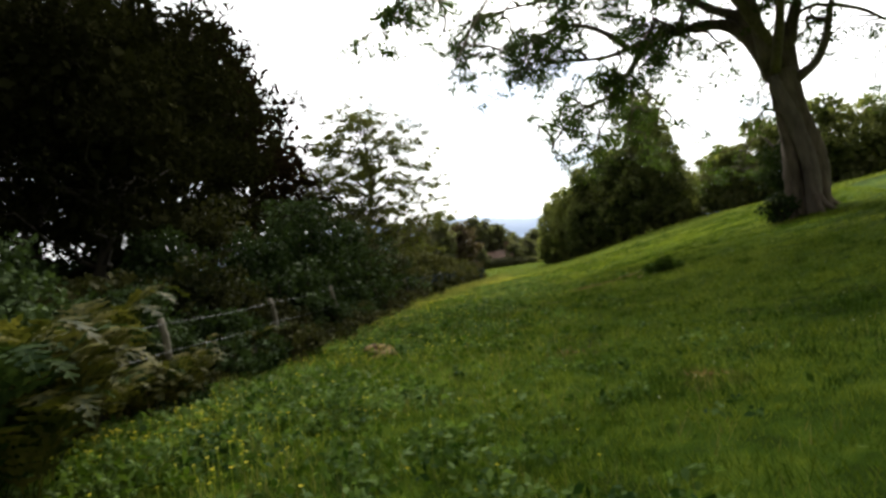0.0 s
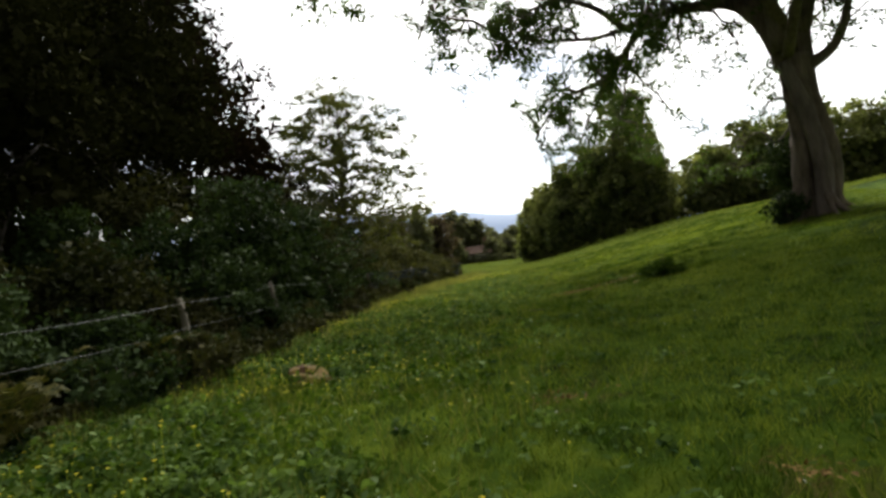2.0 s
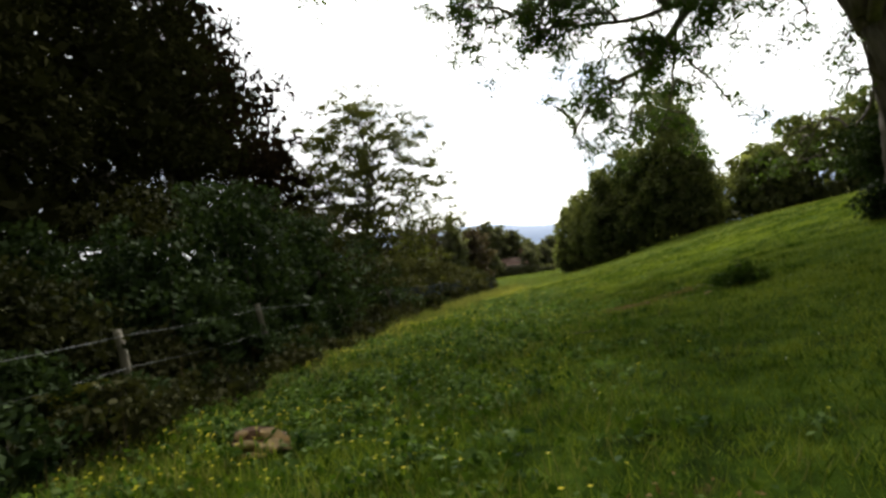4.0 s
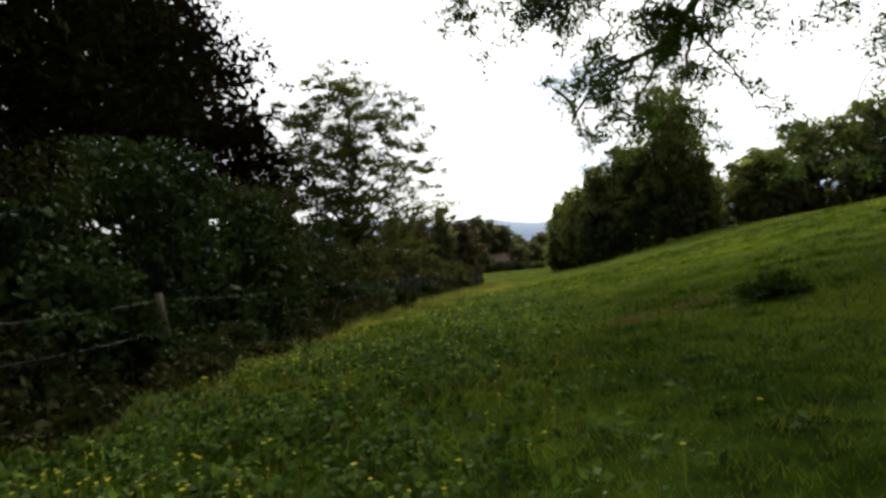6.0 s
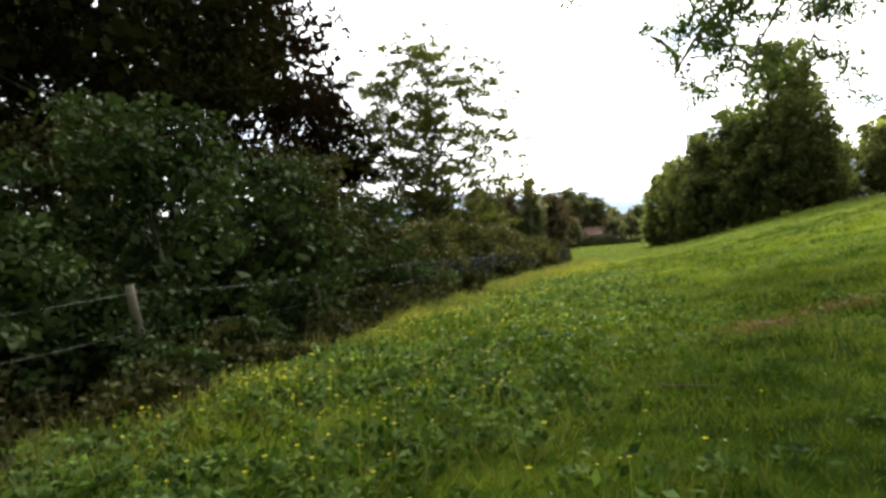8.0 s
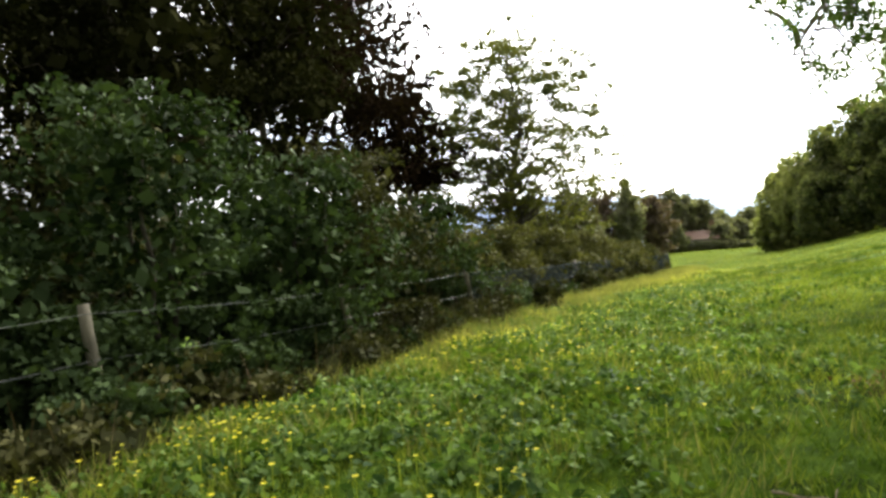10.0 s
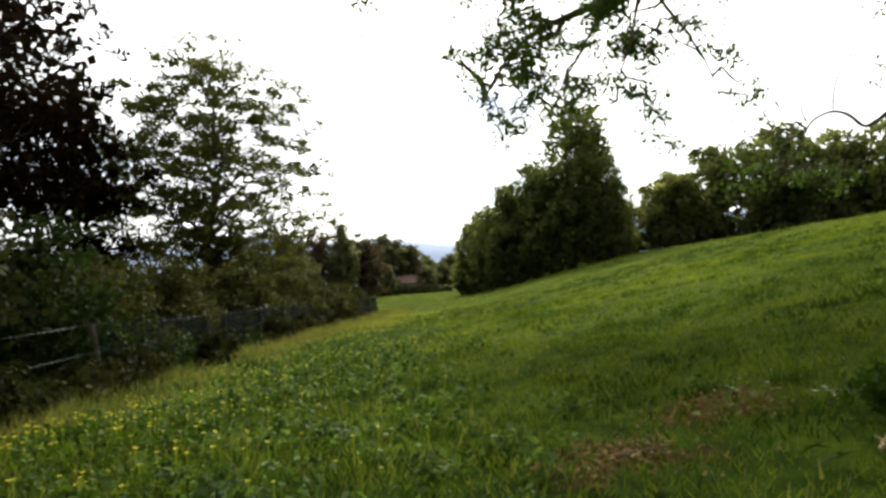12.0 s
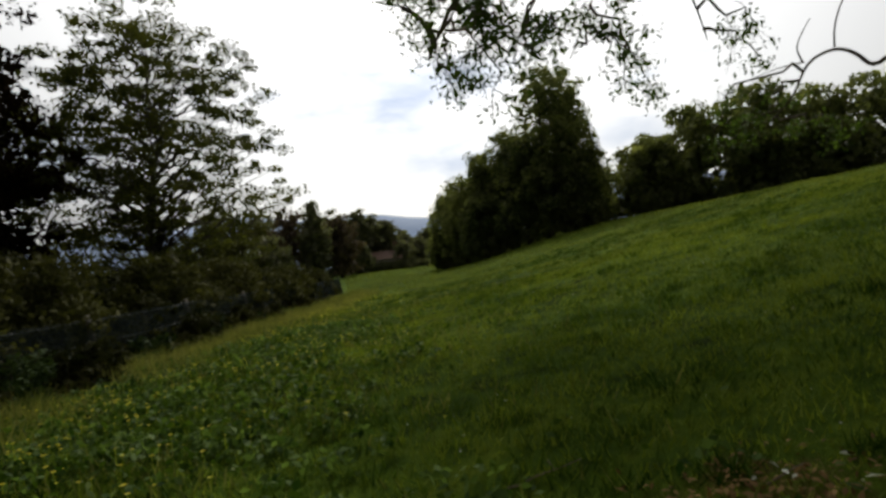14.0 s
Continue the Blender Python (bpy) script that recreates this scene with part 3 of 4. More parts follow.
            if not clear(p[-1]):
                part("branch", mesh_from("branch", v, f, True), M_ASHBARK, root)
            for m in range(4):
                a = p[rng.integers(3, 8)]
                e = rng.normal(size=3) * np.array((1, 1, 0.5))
                e /= np.linalg.norm(e)
                spray.append((a, a + e * rng.uniform(0.6, 1.5) + np.array((0, 0, -rng.uniform(0, 0.6)))))
        for k in range(dens):
            i = rng.integers(int(n * {"long_low": 0.85, "hang_a": 0.25, "hang_b": 0.25, "inner_low": 0.25, "left_low": 0.35}.get(key, 0.52)), n)
            a = q[i]
            d = rng.normal(size=3) * np.array((1, 1, 0.45))
            d /= np.linalg.norm(d)
            ln = rng.uniform(0.9, 2.4)
            drop = rng.uniform(0.1, 0.75)
            b = a + d * ln + np.array((0, 0, -drop * ln * 0.5))
            spray.append((a, b))
    for k in range(8):
        t = rng.uniform(0.45, 1.05) if k < 7 else rng.uniform(0.05, 0.5)
        a = np.array((11.3 - 4.6 * t, 23.2 + 4.8 * t, 9.1)) - o + rng.normal(size=3) * np.array((0.3, 0.3, 0.1))
        b = a + np.array((rng.uniform(-1.0, 0.9), rng.uniform(-0.9, 0.9), -rng.uniform(0.9, 2.1) * (1.0 if k < 7 else 0.65)))
        p = curve_pts(a, b, 0, 0.2, 8, rng)
        v, f = tube(p, np.linspace(0.04, 0.01, 8), 6, 0.05, k)
        part("branch", mesh_from("branch", v, f, True), M_ASHBARK, root)
        for m in range(3):
            c0 = p[rng.integers(2, 8)]
            e = rng.normal(size=3) * np.array((1, 1, 0.4))
            e /= np.linalg.norm(e)
            spray.append((c0, c0 + e * rng.uniform(0.4, 1.1) + np.array((0, 0, -rng.uniform(0.1, 0.6)))))
    fine, centres = [], []
    for a, b in spray:
        if clear(b):
            continue
        p = curve_pts(a, b, 0.15, 0.3, 7, rng, 0.12)
        v, f = tube(p, np.linspace(0.045, 0.011, 7), 5, 0, 2)
        part("twig", mesh_from("twig", v, f, True), M_ASHBARK, root)
        for i in range(3, 7):
            for _ in range(2):
                d = rng.normal(size=3)
                d[2] -= 0.7
                d /= np.linalg.norm(d)
                e = p[i] + d * rng.uniform(0.25, 0.7)
                tw = curve_pts(p[i], e, 0.25, 0.2, 4, rng)
                fine.append(tube(tw, np.linspace(0.009, 0.004, 4), 3, 0, 1))
                if rng.uniform() < 0.72:
                    m = int(rng.integers(12, 54))
                    g = rng.normal(size=(m, 3)) * np.array((0.18, 0.18, 0.075))
                    centres.append(tw[rng.integers(1, 4, m)] + g)
    v, f = join_tubes(fine)
    tagged(part("fine_twig", mesh_from("fine_twig", v, f, True), M_ASHBARK, root), kind="stuff")
    c = np.concatenate(centres)
    q = leaves(rng, c, 0.155, 0.4, 0.1, 0.35)
    # the high crown, out of view, added dense and broad to shade the slope
    hi = sample_clumps(rng, [(0, 0, 12.6, 8.5, 8.0, 2.4), (-1.5, 2.5, 13.8, 6.0, 6.0, 2.2), (3.5, -3.5, 11.8, 6.5, 6.0, 1.8), (-4.5, -2.5, 12.2, 6.0, 6.0, 1.6), (4.5, -6.0, 8.8, 6.5, 4.5, 1.8), (-2.5, -5.5, 10.4, 4.5, 3.5, 1.3), (0.5, 0.5, 15.8, 6.5, 6.5, 2.4), (6.5, -2.0, 10.5, 4.5, 5.5, 2.0), (-4.0, 5.5, 13.8, 5.0, 5.0, 1.6), (2.5, 6.0, 13.2, 6.0, 5.0, 2.0)], 1250, 0.2)
    g = rng.normal(size=(1250 * 42, 3)) * np.array((0.6, 0.6, 0.4))
    q = np.concatenate((q, leaves(rng, np.repeat(hi, 42, 0) + g, 0.36, 0.5, 0.4)))
    part("crown", mesh_ngon("crown", q, 4), M_ASH, root)
    # suckers on the trunk
    c2 = np.concatenate([np.array((px, py, pz)) - o + rng.normal(size=(90, 3)) * np.array((0.24, 0.24, 0.22)) for px, py, pz in ((11.42, 21.02, 5.66), (11.1, 20.98, 5.4), (11.41, 21.02, 4.75))])
    part("sucker_leaves", mesh_ngon("sucker_leaves", leaves(rng, c2, 0.13, 0.4, 0.1, 0.3), 4), M_ASH, root)


build_ash()
make_tree("shrub", "dark leafy shrub at the foot of the ash", 11.9, 21.1, [(0, 0, 0.5, 0.65, 0.6, 0.55)], 26, 0.3, 60, 0.1, 0.04, 0.9, M_BUSH, M_BARK, 21, "shrub", stems=3, limbs=5, core=60, core_leaf=0.25)
make_tree("hawthorn_tree", "small dark hawthorn growing behind the ash", 13.2, 22.8, [(0, 0, 2.1, 1.1, 1.1, 0.8), (-0.1, 0.2, 1.4, 0.8, 0.8, 0.5)], 60, 0.36, 70, 0.11, 0.09, 2.7, M_BUSH, M_BARK, 22, limbs=8, core=200, core_leaf=0.2)

# ---------------------------------------------------------------- lone sycamore beyond the fence
make_tree("sycamore_tree", "young sycamore with open tiered foliage beyond the hedge", -5.4, 47.0,
          [(0.5, 0, 15.3, 2.2, 2.2, 1.7), (0.4, 0, 13.3, 5.0, 4.4, 2.2), (0.2, 0, 11.2, 6.0, 5.2, 2.2), (0.1, 0, 8.9, 7.1, 5.6, 2.0), (-0.1, 0, 6.6, 7.3, 5.6, 1.8), (-0.2, 0, 4.3, 6.0, 5.0, 1.7)],
          720, 0.66, 78, 0.18, 0.2, 14.0, M_SYC, M_BARK, 31, flat=0.35, lean=(0.5, 0), limbs=20, fine=230, squash=0.46, droop=0.35, inner=0.34)

# ---------------------------------------------------------------- dark wood behind the fence
WOOD = [(-12.0, 40.0, 21.5, 4.4), (-16.0, 35.0, 27.0, 4.8), (-11.5, 31.0, 18.0, 3.8), (-15.5, 27.0, 23.0, 4.6), (-20.5, 30.0, 25.0, 4.8), (-12.6, 36.0, 21.5, 3.8),
        (-13.5, 21.0, 19.0, 4.4), (-18.5, 20.0, 18.0, 4.6), (-12.5, 14.5, 14.5, 3.8), (-17.0, 12.0, 17.0, 4.4), (-10.8, 8.5, 12.0, 3.2), (-14.5, 5.0, 14.0, 4.0), (-24.0, 24.0, 18.0, 4.6), (-26.0, 34.0, 19.0, 4.8), (-22.0, 40.0, 19.0, 4.6), (-21.5, 15.0, 16.0, 4.4), (-11.2, 45.0, 15.5, 3.8), (-8.9, 15.8, 11.5, 3.2), (-9.6, 22.5, 14.0, 3.4)]
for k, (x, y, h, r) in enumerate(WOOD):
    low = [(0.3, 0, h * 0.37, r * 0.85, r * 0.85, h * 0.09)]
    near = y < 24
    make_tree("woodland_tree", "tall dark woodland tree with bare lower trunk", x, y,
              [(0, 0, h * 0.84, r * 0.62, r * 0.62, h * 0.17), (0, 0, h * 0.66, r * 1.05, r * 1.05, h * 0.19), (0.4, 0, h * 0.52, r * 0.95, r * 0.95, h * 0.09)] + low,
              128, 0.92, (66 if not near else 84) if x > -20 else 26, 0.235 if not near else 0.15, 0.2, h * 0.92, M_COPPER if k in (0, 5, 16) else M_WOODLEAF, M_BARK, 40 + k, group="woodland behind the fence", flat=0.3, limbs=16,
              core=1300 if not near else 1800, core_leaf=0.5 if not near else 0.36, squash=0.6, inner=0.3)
UNDER = [(-10.0, 13.5, 4.2, 2.2), (-13.2, 24.0, 6.0, 3.0), (-12.5, 20.5, 5.5, 2.6), (-10.5, 18.5, 4.8, 2.4), (-11.0, 24.0, 4.8, 2.6), (-10.0, 28.5, 4.6, 2.6), (-9.0, 33.5, 4.2, 2.6), (-10.0, 38.5, 4.4, 2.8), (-9.0, 44.0, 4.0, 2.6), (-9.6, 8.5, 3.0, 2.2),
         (-15.0, 17.0, 6.4, 3.0), (-16.0, 23.5, 6.4, 3.2), (-15.0, 31.0, 5.6, 3.0), (-15.0, 40.0, 4.2, 2.8), (-9.0, 4.0, 2.8, 2.2), (-13.0, 46.0, 4.0, 3.0), (-7.5, 50.0, 3.6, 2.6), (-18.0, 56.0, 5.0, 4.0), (-25.0, 52.0, 5.0, 4.2), (-31.0, 60.0, 6.0, 4.6), (-22.0, 66.0, 6.0, 4.4), (-13.5, 61.0, 5.0, 3.8), (-38.0, 50.0, 6.0, 4.8), (-32.0, 42.0, 5.0, 4.2), (-26.0, 36.0, 5.0, 4.0), (-28.0, 26.0, 5.0, 4.2), (-24.0, 17.0, 5.0, 4.0)]
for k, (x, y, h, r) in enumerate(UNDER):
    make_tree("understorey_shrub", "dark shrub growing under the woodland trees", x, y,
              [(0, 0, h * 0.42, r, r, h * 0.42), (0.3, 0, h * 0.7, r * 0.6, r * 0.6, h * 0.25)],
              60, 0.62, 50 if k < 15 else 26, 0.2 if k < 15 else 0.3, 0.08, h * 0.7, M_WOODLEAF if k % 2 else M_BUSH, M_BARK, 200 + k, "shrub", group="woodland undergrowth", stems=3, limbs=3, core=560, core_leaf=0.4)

# ---------------------------------------------------------------- shrubs and hedge along the fence
HEDGE = [(6.8, 1.0, 2.6, 1.2), (9.5, 1.3, 1.9, 1.3), (12.3, 1.5, 2.3, 1.4), (14.6, 1.3, 3.0, 1.6), (17.2, 1.2, 4.2, 1.8), (19.6, 0.9, 3.6, 1.6), (21.4, 1.3, 4.0, 1.8), (23.6, 1.2, 3.0, 1.5), (25.6, 1.5, 2.4, 1.5), (27.8, 1.2, 2.7, 1.5),
         (30.0, 1.5, 2.2, 1.5), (32.2, 1.1, 2.6, 1.5), (34.4, 1.5, 2.0, 1.5), (36.6, 1.0, 2.5, 1.5), (38.8, 1.0, 2.0, 1.4), (40.8, 0.8, 2.0, 1.4), (42.8, 1.0, 2.1, 1.4), (44.8, 1.2, 2.1, 1.4), (46.8, 1.2, 2.0, 1.4), (48.8, 1.1, 1.9, 1.3), (50.4, 1.2, 1.7, 1.1),
         (11.0, 0.6, 1.1, 0.8), (13.4, 0.7, 1.2, 0.9), (15.8, 0.6, 1.3, 0.9), (18.4, 0.6, 1.3, 0.9)]
for k, (y, back, h, r) in enumerate(HEDGE):
    make_tree("hedge_shrub", "dense dark green hedge shrub behind the wire fence", float(fence_x(y)) - back, y,
              [(0, 0, h * 0.4, r, r * 1.15, h * 0.4), (-0.2, 0.1, h * 0.72, r * 0.7, r * 0.8, h * 0.26)],
              100, 0.34, 56, 0.105 if y < 28 else 0.13, 0.05, h * 0.7, M_BRAMBLE if k % 4 == 2 else (M_BUSH if y < 25 else M_OLIVE), M_BARK, 60 + k, "shrub", group="hedge along the fence", stems=3, limbs=3, core=1100, core_leaf=0.18)
BACK = [(-7.8, 16.0, 3.8, 2.0), (-7.6, 20.0, 5.4, 2.3), (-6.6, 23.5, 4.6, 2.1), (-6.0, 27.5, 3.6, 2.2), (-5.4, 31.5, 3.4, 2.2), (-4.8, 35.5, 3.2, 2.2), (-4.4, 39.5, 3.2, 2.2), (-3.4, 43.0, 3.0, 2.1), (-2.2, 47.0, 2.8, 2.0), (-0.6, 50.5, 2.6, 1.8), (-7.4, 12.0, 2.6, 1.8), (-7.2, 8.0, 2.2, 1.7), (-7.6, 4.0, 2.3, 1.7)]
for k, (x, y, h, r) in enumerate(BACK):
    make_tree("thicket_shrub", "tall leafy shrub in the thicket behind the hedge", x, y,
              [(0, 0, h * 0.42, r, r * 1.1, h * 0.42), (0.2, 0.1, h * 0.75, r * 0.6, r * 0.7, h * 0.25)],
              84, 0.46, 62, 0.115, 0.07, h * 0.72, M_BRAMBLE if k % 3 == 1 else (M_BUSH if y < 25 else M_OLIVE), M_BARK, 85 + k, "shrub", group="thicket behind the hedge", stems=3, limbs=3, core=1500, core_leaf=0.22)
make_tree("shrub", "yellow-green rounded bush behind the hedge", -2.6, 53.5, [(0, 0, 3.9, 1.8, 1.8, 2.4), (-1.0, 0, 2.0, 2.6, 2.4, 2.0)], 80, 0.7, 80, 0.2, 0.12, 4.6, M_OLIVE, M_BARK, 99, "shrub", core=250, core_leaf=0.6)

# ---------------------------------------------------------------- copse on the far slope
COPSE = [(16.5, 88.0, 9.4, 2.4), (18.0, 85.0, 10.6, 2.8), (20.2, 83.0, 12.2, 3.0), (22.8, 81.0, 13.6, 3.2), (25.3, 76.0, 18.6, 3.1), (28.0, 77.0, 17.8, 3.2), (23.4, 77.5, 11.5, 3.4), (29.0, 79.0, 15.5, 3.4), (19.0, 80.5, 7.0, 2.4), (33.5, 83.0, 7.0, 3.0), (29.0, 75.5, 9.0, 3.0)]
for k, (x, y, h, r) in enumerate(COPSE):
    make_tree("copse_tree", "full rounded broadleaf tree at the meadow edge", x, y,
              [(0, 0, h * 0.26, r * 1.1, r * 1.1, h * 0.28), (0, 0, h * 0.56, r, r, h * 0.26), (0.3, 0, h * 0.82, r * 0.78, r * 0.78, h * 0.17)],
              180, 0.76, 39, 0.37, 0.25, h * 0.85, M_COPSE, M_BARK, 110 + k, group="copse at the meadow edge", flat=0.1, limbs=5, core=700, core_leaf=0.8, droop=0.6, squash=1.0, inner=0.62)
UPPER = [(34.5, 72.0, 8.5, 3.6), (39.0, 70.0, 11.0, 4.2), (43.5, 67.0, 12.0, 4.4), (48.5, 65.0, 10.5, 4.4), (53.5, 62.0, 11.5, 4.6), (58.5, 59.0, 11.0, 4.4), (63.0, 53.0, 9.0, 4.4), (66.0, 46.0, 11.0, 4.6), (70.0, 40.0, 12.5, 5.0), (38.0, 75.0, 6.0, 3.6), (46.0, 70.0, 7.0, 4.0), (52.0, 67.0, 7.0, 4.0), (60.0, 63.0, 7.0, 4.0), (73.0, 33.0, 12.0, 5.0)]
for k, (x, y, h, r) in enumerate(UPPER):
    make_tree("field_tree", "spreading dark broadleaf tree along the crest", x, y,
              [(0, 0, h * 0.42, r * 1.15, r * 1.15, h * 0.44), (0.5, 0, h * 0.72, r * 0.85, r * 0.85, h * 0.26), (0, 0, h * 0.12, r * 1.1, r * 1.1, h * 0.14)],
              120, 0.98, 40, 0.43, 0.25, h * 0.8, M_COPSE, M_BARK, 130 + k, group="trees along the crest", flat=0.15, limbs=4, core=900, core_leaf=0.9)

# ---------------------------------------------------------------- far wood, hedge and house
FAR = [(-14, 104, 14.0, 5.0), (-8, 106, 13.0, 4.6), (-3.4, 102, 11.4, 3.8), (-10.5, 92, 9.0, 4.0), (-5.5, 95, 8.0, 3.8), (0.0, 100, 11.8, 2.4), (3.2, 104, 9.6, 3.6), (6.4, 122, 11.4, 3.6), (2.6, 124, 12.0, 4.6), (10.0, 134, 9.0, 3.6), (15.5, 136, 7.8, 4.2), (20.5, 132, 7.6, 4.4), (8.8, 124.5, 10.8, 3.4), (11.6, 131.5, 8.4, 3.0), (13.8, 120.5, 4.4, 2.6), (-20, 112, 11, 5.5), (17.5, 124.0, 5.0, 3.0), (6.0, 114.0, 5.0, 2.4), (11.8, 126.0, 9.6, 3.0)]
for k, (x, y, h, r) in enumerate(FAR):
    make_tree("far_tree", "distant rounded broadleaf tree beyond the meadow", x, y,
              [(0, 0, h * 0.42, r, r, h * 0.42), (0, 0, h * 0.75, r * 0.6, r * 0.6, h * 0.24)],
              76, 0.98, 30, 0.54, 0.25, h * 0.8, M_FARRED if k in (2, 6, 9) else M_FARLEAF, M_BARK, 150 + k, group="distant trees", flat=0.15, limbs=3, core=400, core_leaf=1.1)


def build_house(x, y):
    z = ground_at(x, y)
    root = tagged(empty_at("house", x, y, z), "distant low house with a red tiled roof", "house")
    w, d, h, rh = 5.4, 5.0, 1.9, 1.4
    t = 0.3

    def box(x0, x1, y0, y1, z0, z1):
        v = [(a, b, c) for c in (z0, z1) for a, b in ((x0, y0), (x1, y0), (x1, y1), (x0, y1))]
        f = [(3, 2, 1, 0), (4, 5, 6, 7), (0, 1, 5, 4), (1, 2, 6, 5), (2, 3, 7, 6), (3, 0, 4, 7)]
        return v, f
    for b in ((-w / 2, w / 2, -d / 2, -d / 2 + t, -0.3, h), (-w / 2, w / 2, d / 2 - t, d / 2, -0.3, h), (-w / 2, -w / 2 + t, -d / 2 + t, d / 2 - t, -0.3, h), (w / 2 - t, w / 2, -d / 2 + t, d / 2 - t, -0.3, h)):
        v, f = box(*b)
        part("wall", mesh_from("wall", v, f), M_WALL, root)
    e = 0.35
    v = [(-w / 2 - e, -d / 2 - e, h), (w / 2 + e, -d / 2 - e, h), (w / 2 + e, d / 2 + e, h), (-w / 2 - e, d / 2 + e, h), (-w / 2 - e, 0, h + rh), (w / 2 + e, 0, h + rh)]
    f = [(0, 1, 5, 4), (2, 3, 4, 5), (0, 4, 3), (1, 2, 5), (3, 2, 1, 0)]
    roof = part("roof", mesh_from("roof", v, f), M_ROOF, root)
    v, f = box(1.8, 2.5, -0.3, 0.3, h + 1.6, h + 3.0)
    part("chimney", mesh_from("chimney", v, f), M_ROOF, roof)


build_house(10.6, 121.0)
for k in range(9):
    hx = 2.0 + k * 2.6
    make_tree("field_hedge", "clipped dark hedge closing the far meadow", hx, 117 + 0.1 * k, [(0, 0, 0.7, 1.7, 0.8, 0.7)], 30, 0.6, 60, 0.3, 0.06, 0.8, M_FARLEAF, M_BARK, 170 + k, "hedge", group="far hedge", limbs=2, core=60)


for k in range(24):
    if k >= 20:
        hx, hy = 30.0 + 2.0 * (k - 20), 80.5 - 1.8 * (k - 20)
    elif k < 9:
        hx, hy = 15.5 + 2.3 * k, 88.5 - 0.25 * k
    else:
        hx, hy = 37.0 + 3.6 * (k - 9), 75.0 - 2.6 * (k - 9)
    make_tree("field_hedge", "rough hedge under the field-edge trees", hx, hy, [(0, 0, 0.9, 2.0, 1.6, 1.0)], 26, 0.7, 34, 0.42, 0.06, 1.0, M_COPSE, M_BARK, 450 + k, "hedge", group="field-edge hedge", limbs=2, core=130, core_leaf=0.7)


# ---------------------------------------------------------------- fence
POST_Y = [1.7, 5.2, 8.65, 12.15, 15.55, 19.2, 23.2, 27.1, 31.0, 35.0, 39.0, 43.0, 47.0, 50.8]
POST_LEAN = 0.17


def build_fence():
    root = tagged(empty_at("fence", float(fence_x(8.65)), 8.65, ground_at(float(fence_x(8.65)), 8.65)), "old leaning post and wire fence with dark netting", "fence")
    o = np.array(root.location)
    rng = np.random.default_rng(5)
    tops = []
    for y in POST_Y:
        x = float(fence_x(y))
        z = ground_at(x, y)
        ln = POST_LEAN + rng.uniform(-0.04, 0.04)
        h = 1.22 + rng.uniform(-0.06, 0.06)
        a = np.array((x + 0.08, y, z - 0.2))
        b = np.array((x - ln * h + 0.08, y + rng.uniform(-0.05, 0.05), z + h))
        pts = curve_pts(a, b, 0, 0.02, 6, rng)
        rad = 0.055 * np.array((1.05, 1.05, 1.0, 1.0, 0.97, 0.86))
        v, f = tube(np.array(pts) - o, rad, 9, 0.05, int(y * 10))
        part("post", mesh_from("post", v, f, True), M_POST, root)
        tops.append((a, b))
    for frac in (0.93, 0.6):
        for i in range(len(tops) - 1):
            p = [tops[j][0] + (tops[j][1] - tops[j][0]) * (0.14 + 0.86 * frac) + np.array((0.062, 0, 0)) for j in (i, i + 1)]
            pts = curve_pts(p[0], p[1], 0, 0, 7)
            pts[:, 2] -= 0.035 * np.sin(np.linspace(0, math.pi, 7))
            v, f = tube(np.array(pts) - o, [0.0045] * 7, 5, 0, 1)
            part("wire", mesh_from("wire", v, f), M_WIRE, root)
    # netting: verticals and horizontals
    for i in range(6, len(tops) - 1):
        (a0, b0), (a1, b1) = tops[i], tops[i + 1]
        strands = []
        for t in np.linspace(0, 1, 84):
            a, b = a0 + (a1 - a0) * t, b0 + (b1 - b0) * t
            strands.append(tube(np.array([a + (b - a) * 0.12, b - (b - a) * 0.05]) + np.array((0.06, 0, 0)) - o, [0.0042] * 2, 3, 0, 1))
        for t in np.linspace(0.14, 0.94, 26):
            strands.append(tube(np.array([a0 + (b0 - a0) * t, a1 + (b1 - a1) * t]) + np.array((0.06, 0, 0)) - o, [0.0042] * 2, 3, 0, 1))
        v, f = join_tubes(strands)
        part("netting", mesh_from("netting", v, f), M_NET, root, "dark wire netting")


build_fence()


# ---------------------------------------------------------------- log
def build_log(x, y):
    z = ground_at(x, y)
    z -= 0.035
    root = tagged(empty_at("log", x, y, z), "broken rotten log lying in the grass", "log")
    v, f = tube([(-0.27, 0.02, 0.09), (-0.22, 0.02, 0.11), (-0.08, 0.03, 0.13), (0.06, 0.03, 0.12), (0.17, 0.02, 0.08), (0.24, 0.0, 0.04)], [0.05, 0.11, 0.13, 0.115, 0.08, 0.03], 14, 0.16, 4)
    part("trunk_piece", mesh_from("trunk_piece", v, f, False), M_LOG, root, "brown crumbling bark and wood")
    for k, (a, b, r) in enumerate((((-0.22, -0.13, 0.16), (0.03, -0.16, 0.15), 0.03), ((-0.03, -0.14, 0.08), (0.22, -0.14, 0.12), 0.06), ((-0.16, -0.14, 0.05), (0.08, -0.18, 0.05), 0.03), ((0.0, -0.04, 0.22), (0.25, -0.05, 0.12), 0.06), ((-0.22, -0.07, 0.2), (-0.1, -0.08, 0.24), 0.03), ((0.1, -0.12, 0.16), (0.3, -0.1, 0.06), 0.04))):
        v, f = tube(curve_pts(np.array(a), np.array(b), 0, 0.06, 5), r * np.array((0.45, 0.95, 1.0, 0.8, 0.3)), 7, 0.22, 5 + k)
        part("splinter", mesh_from("splinter", v, f, False), M_SPLIT, root, "pale split wood")


build_log(-1.3, 10.3)


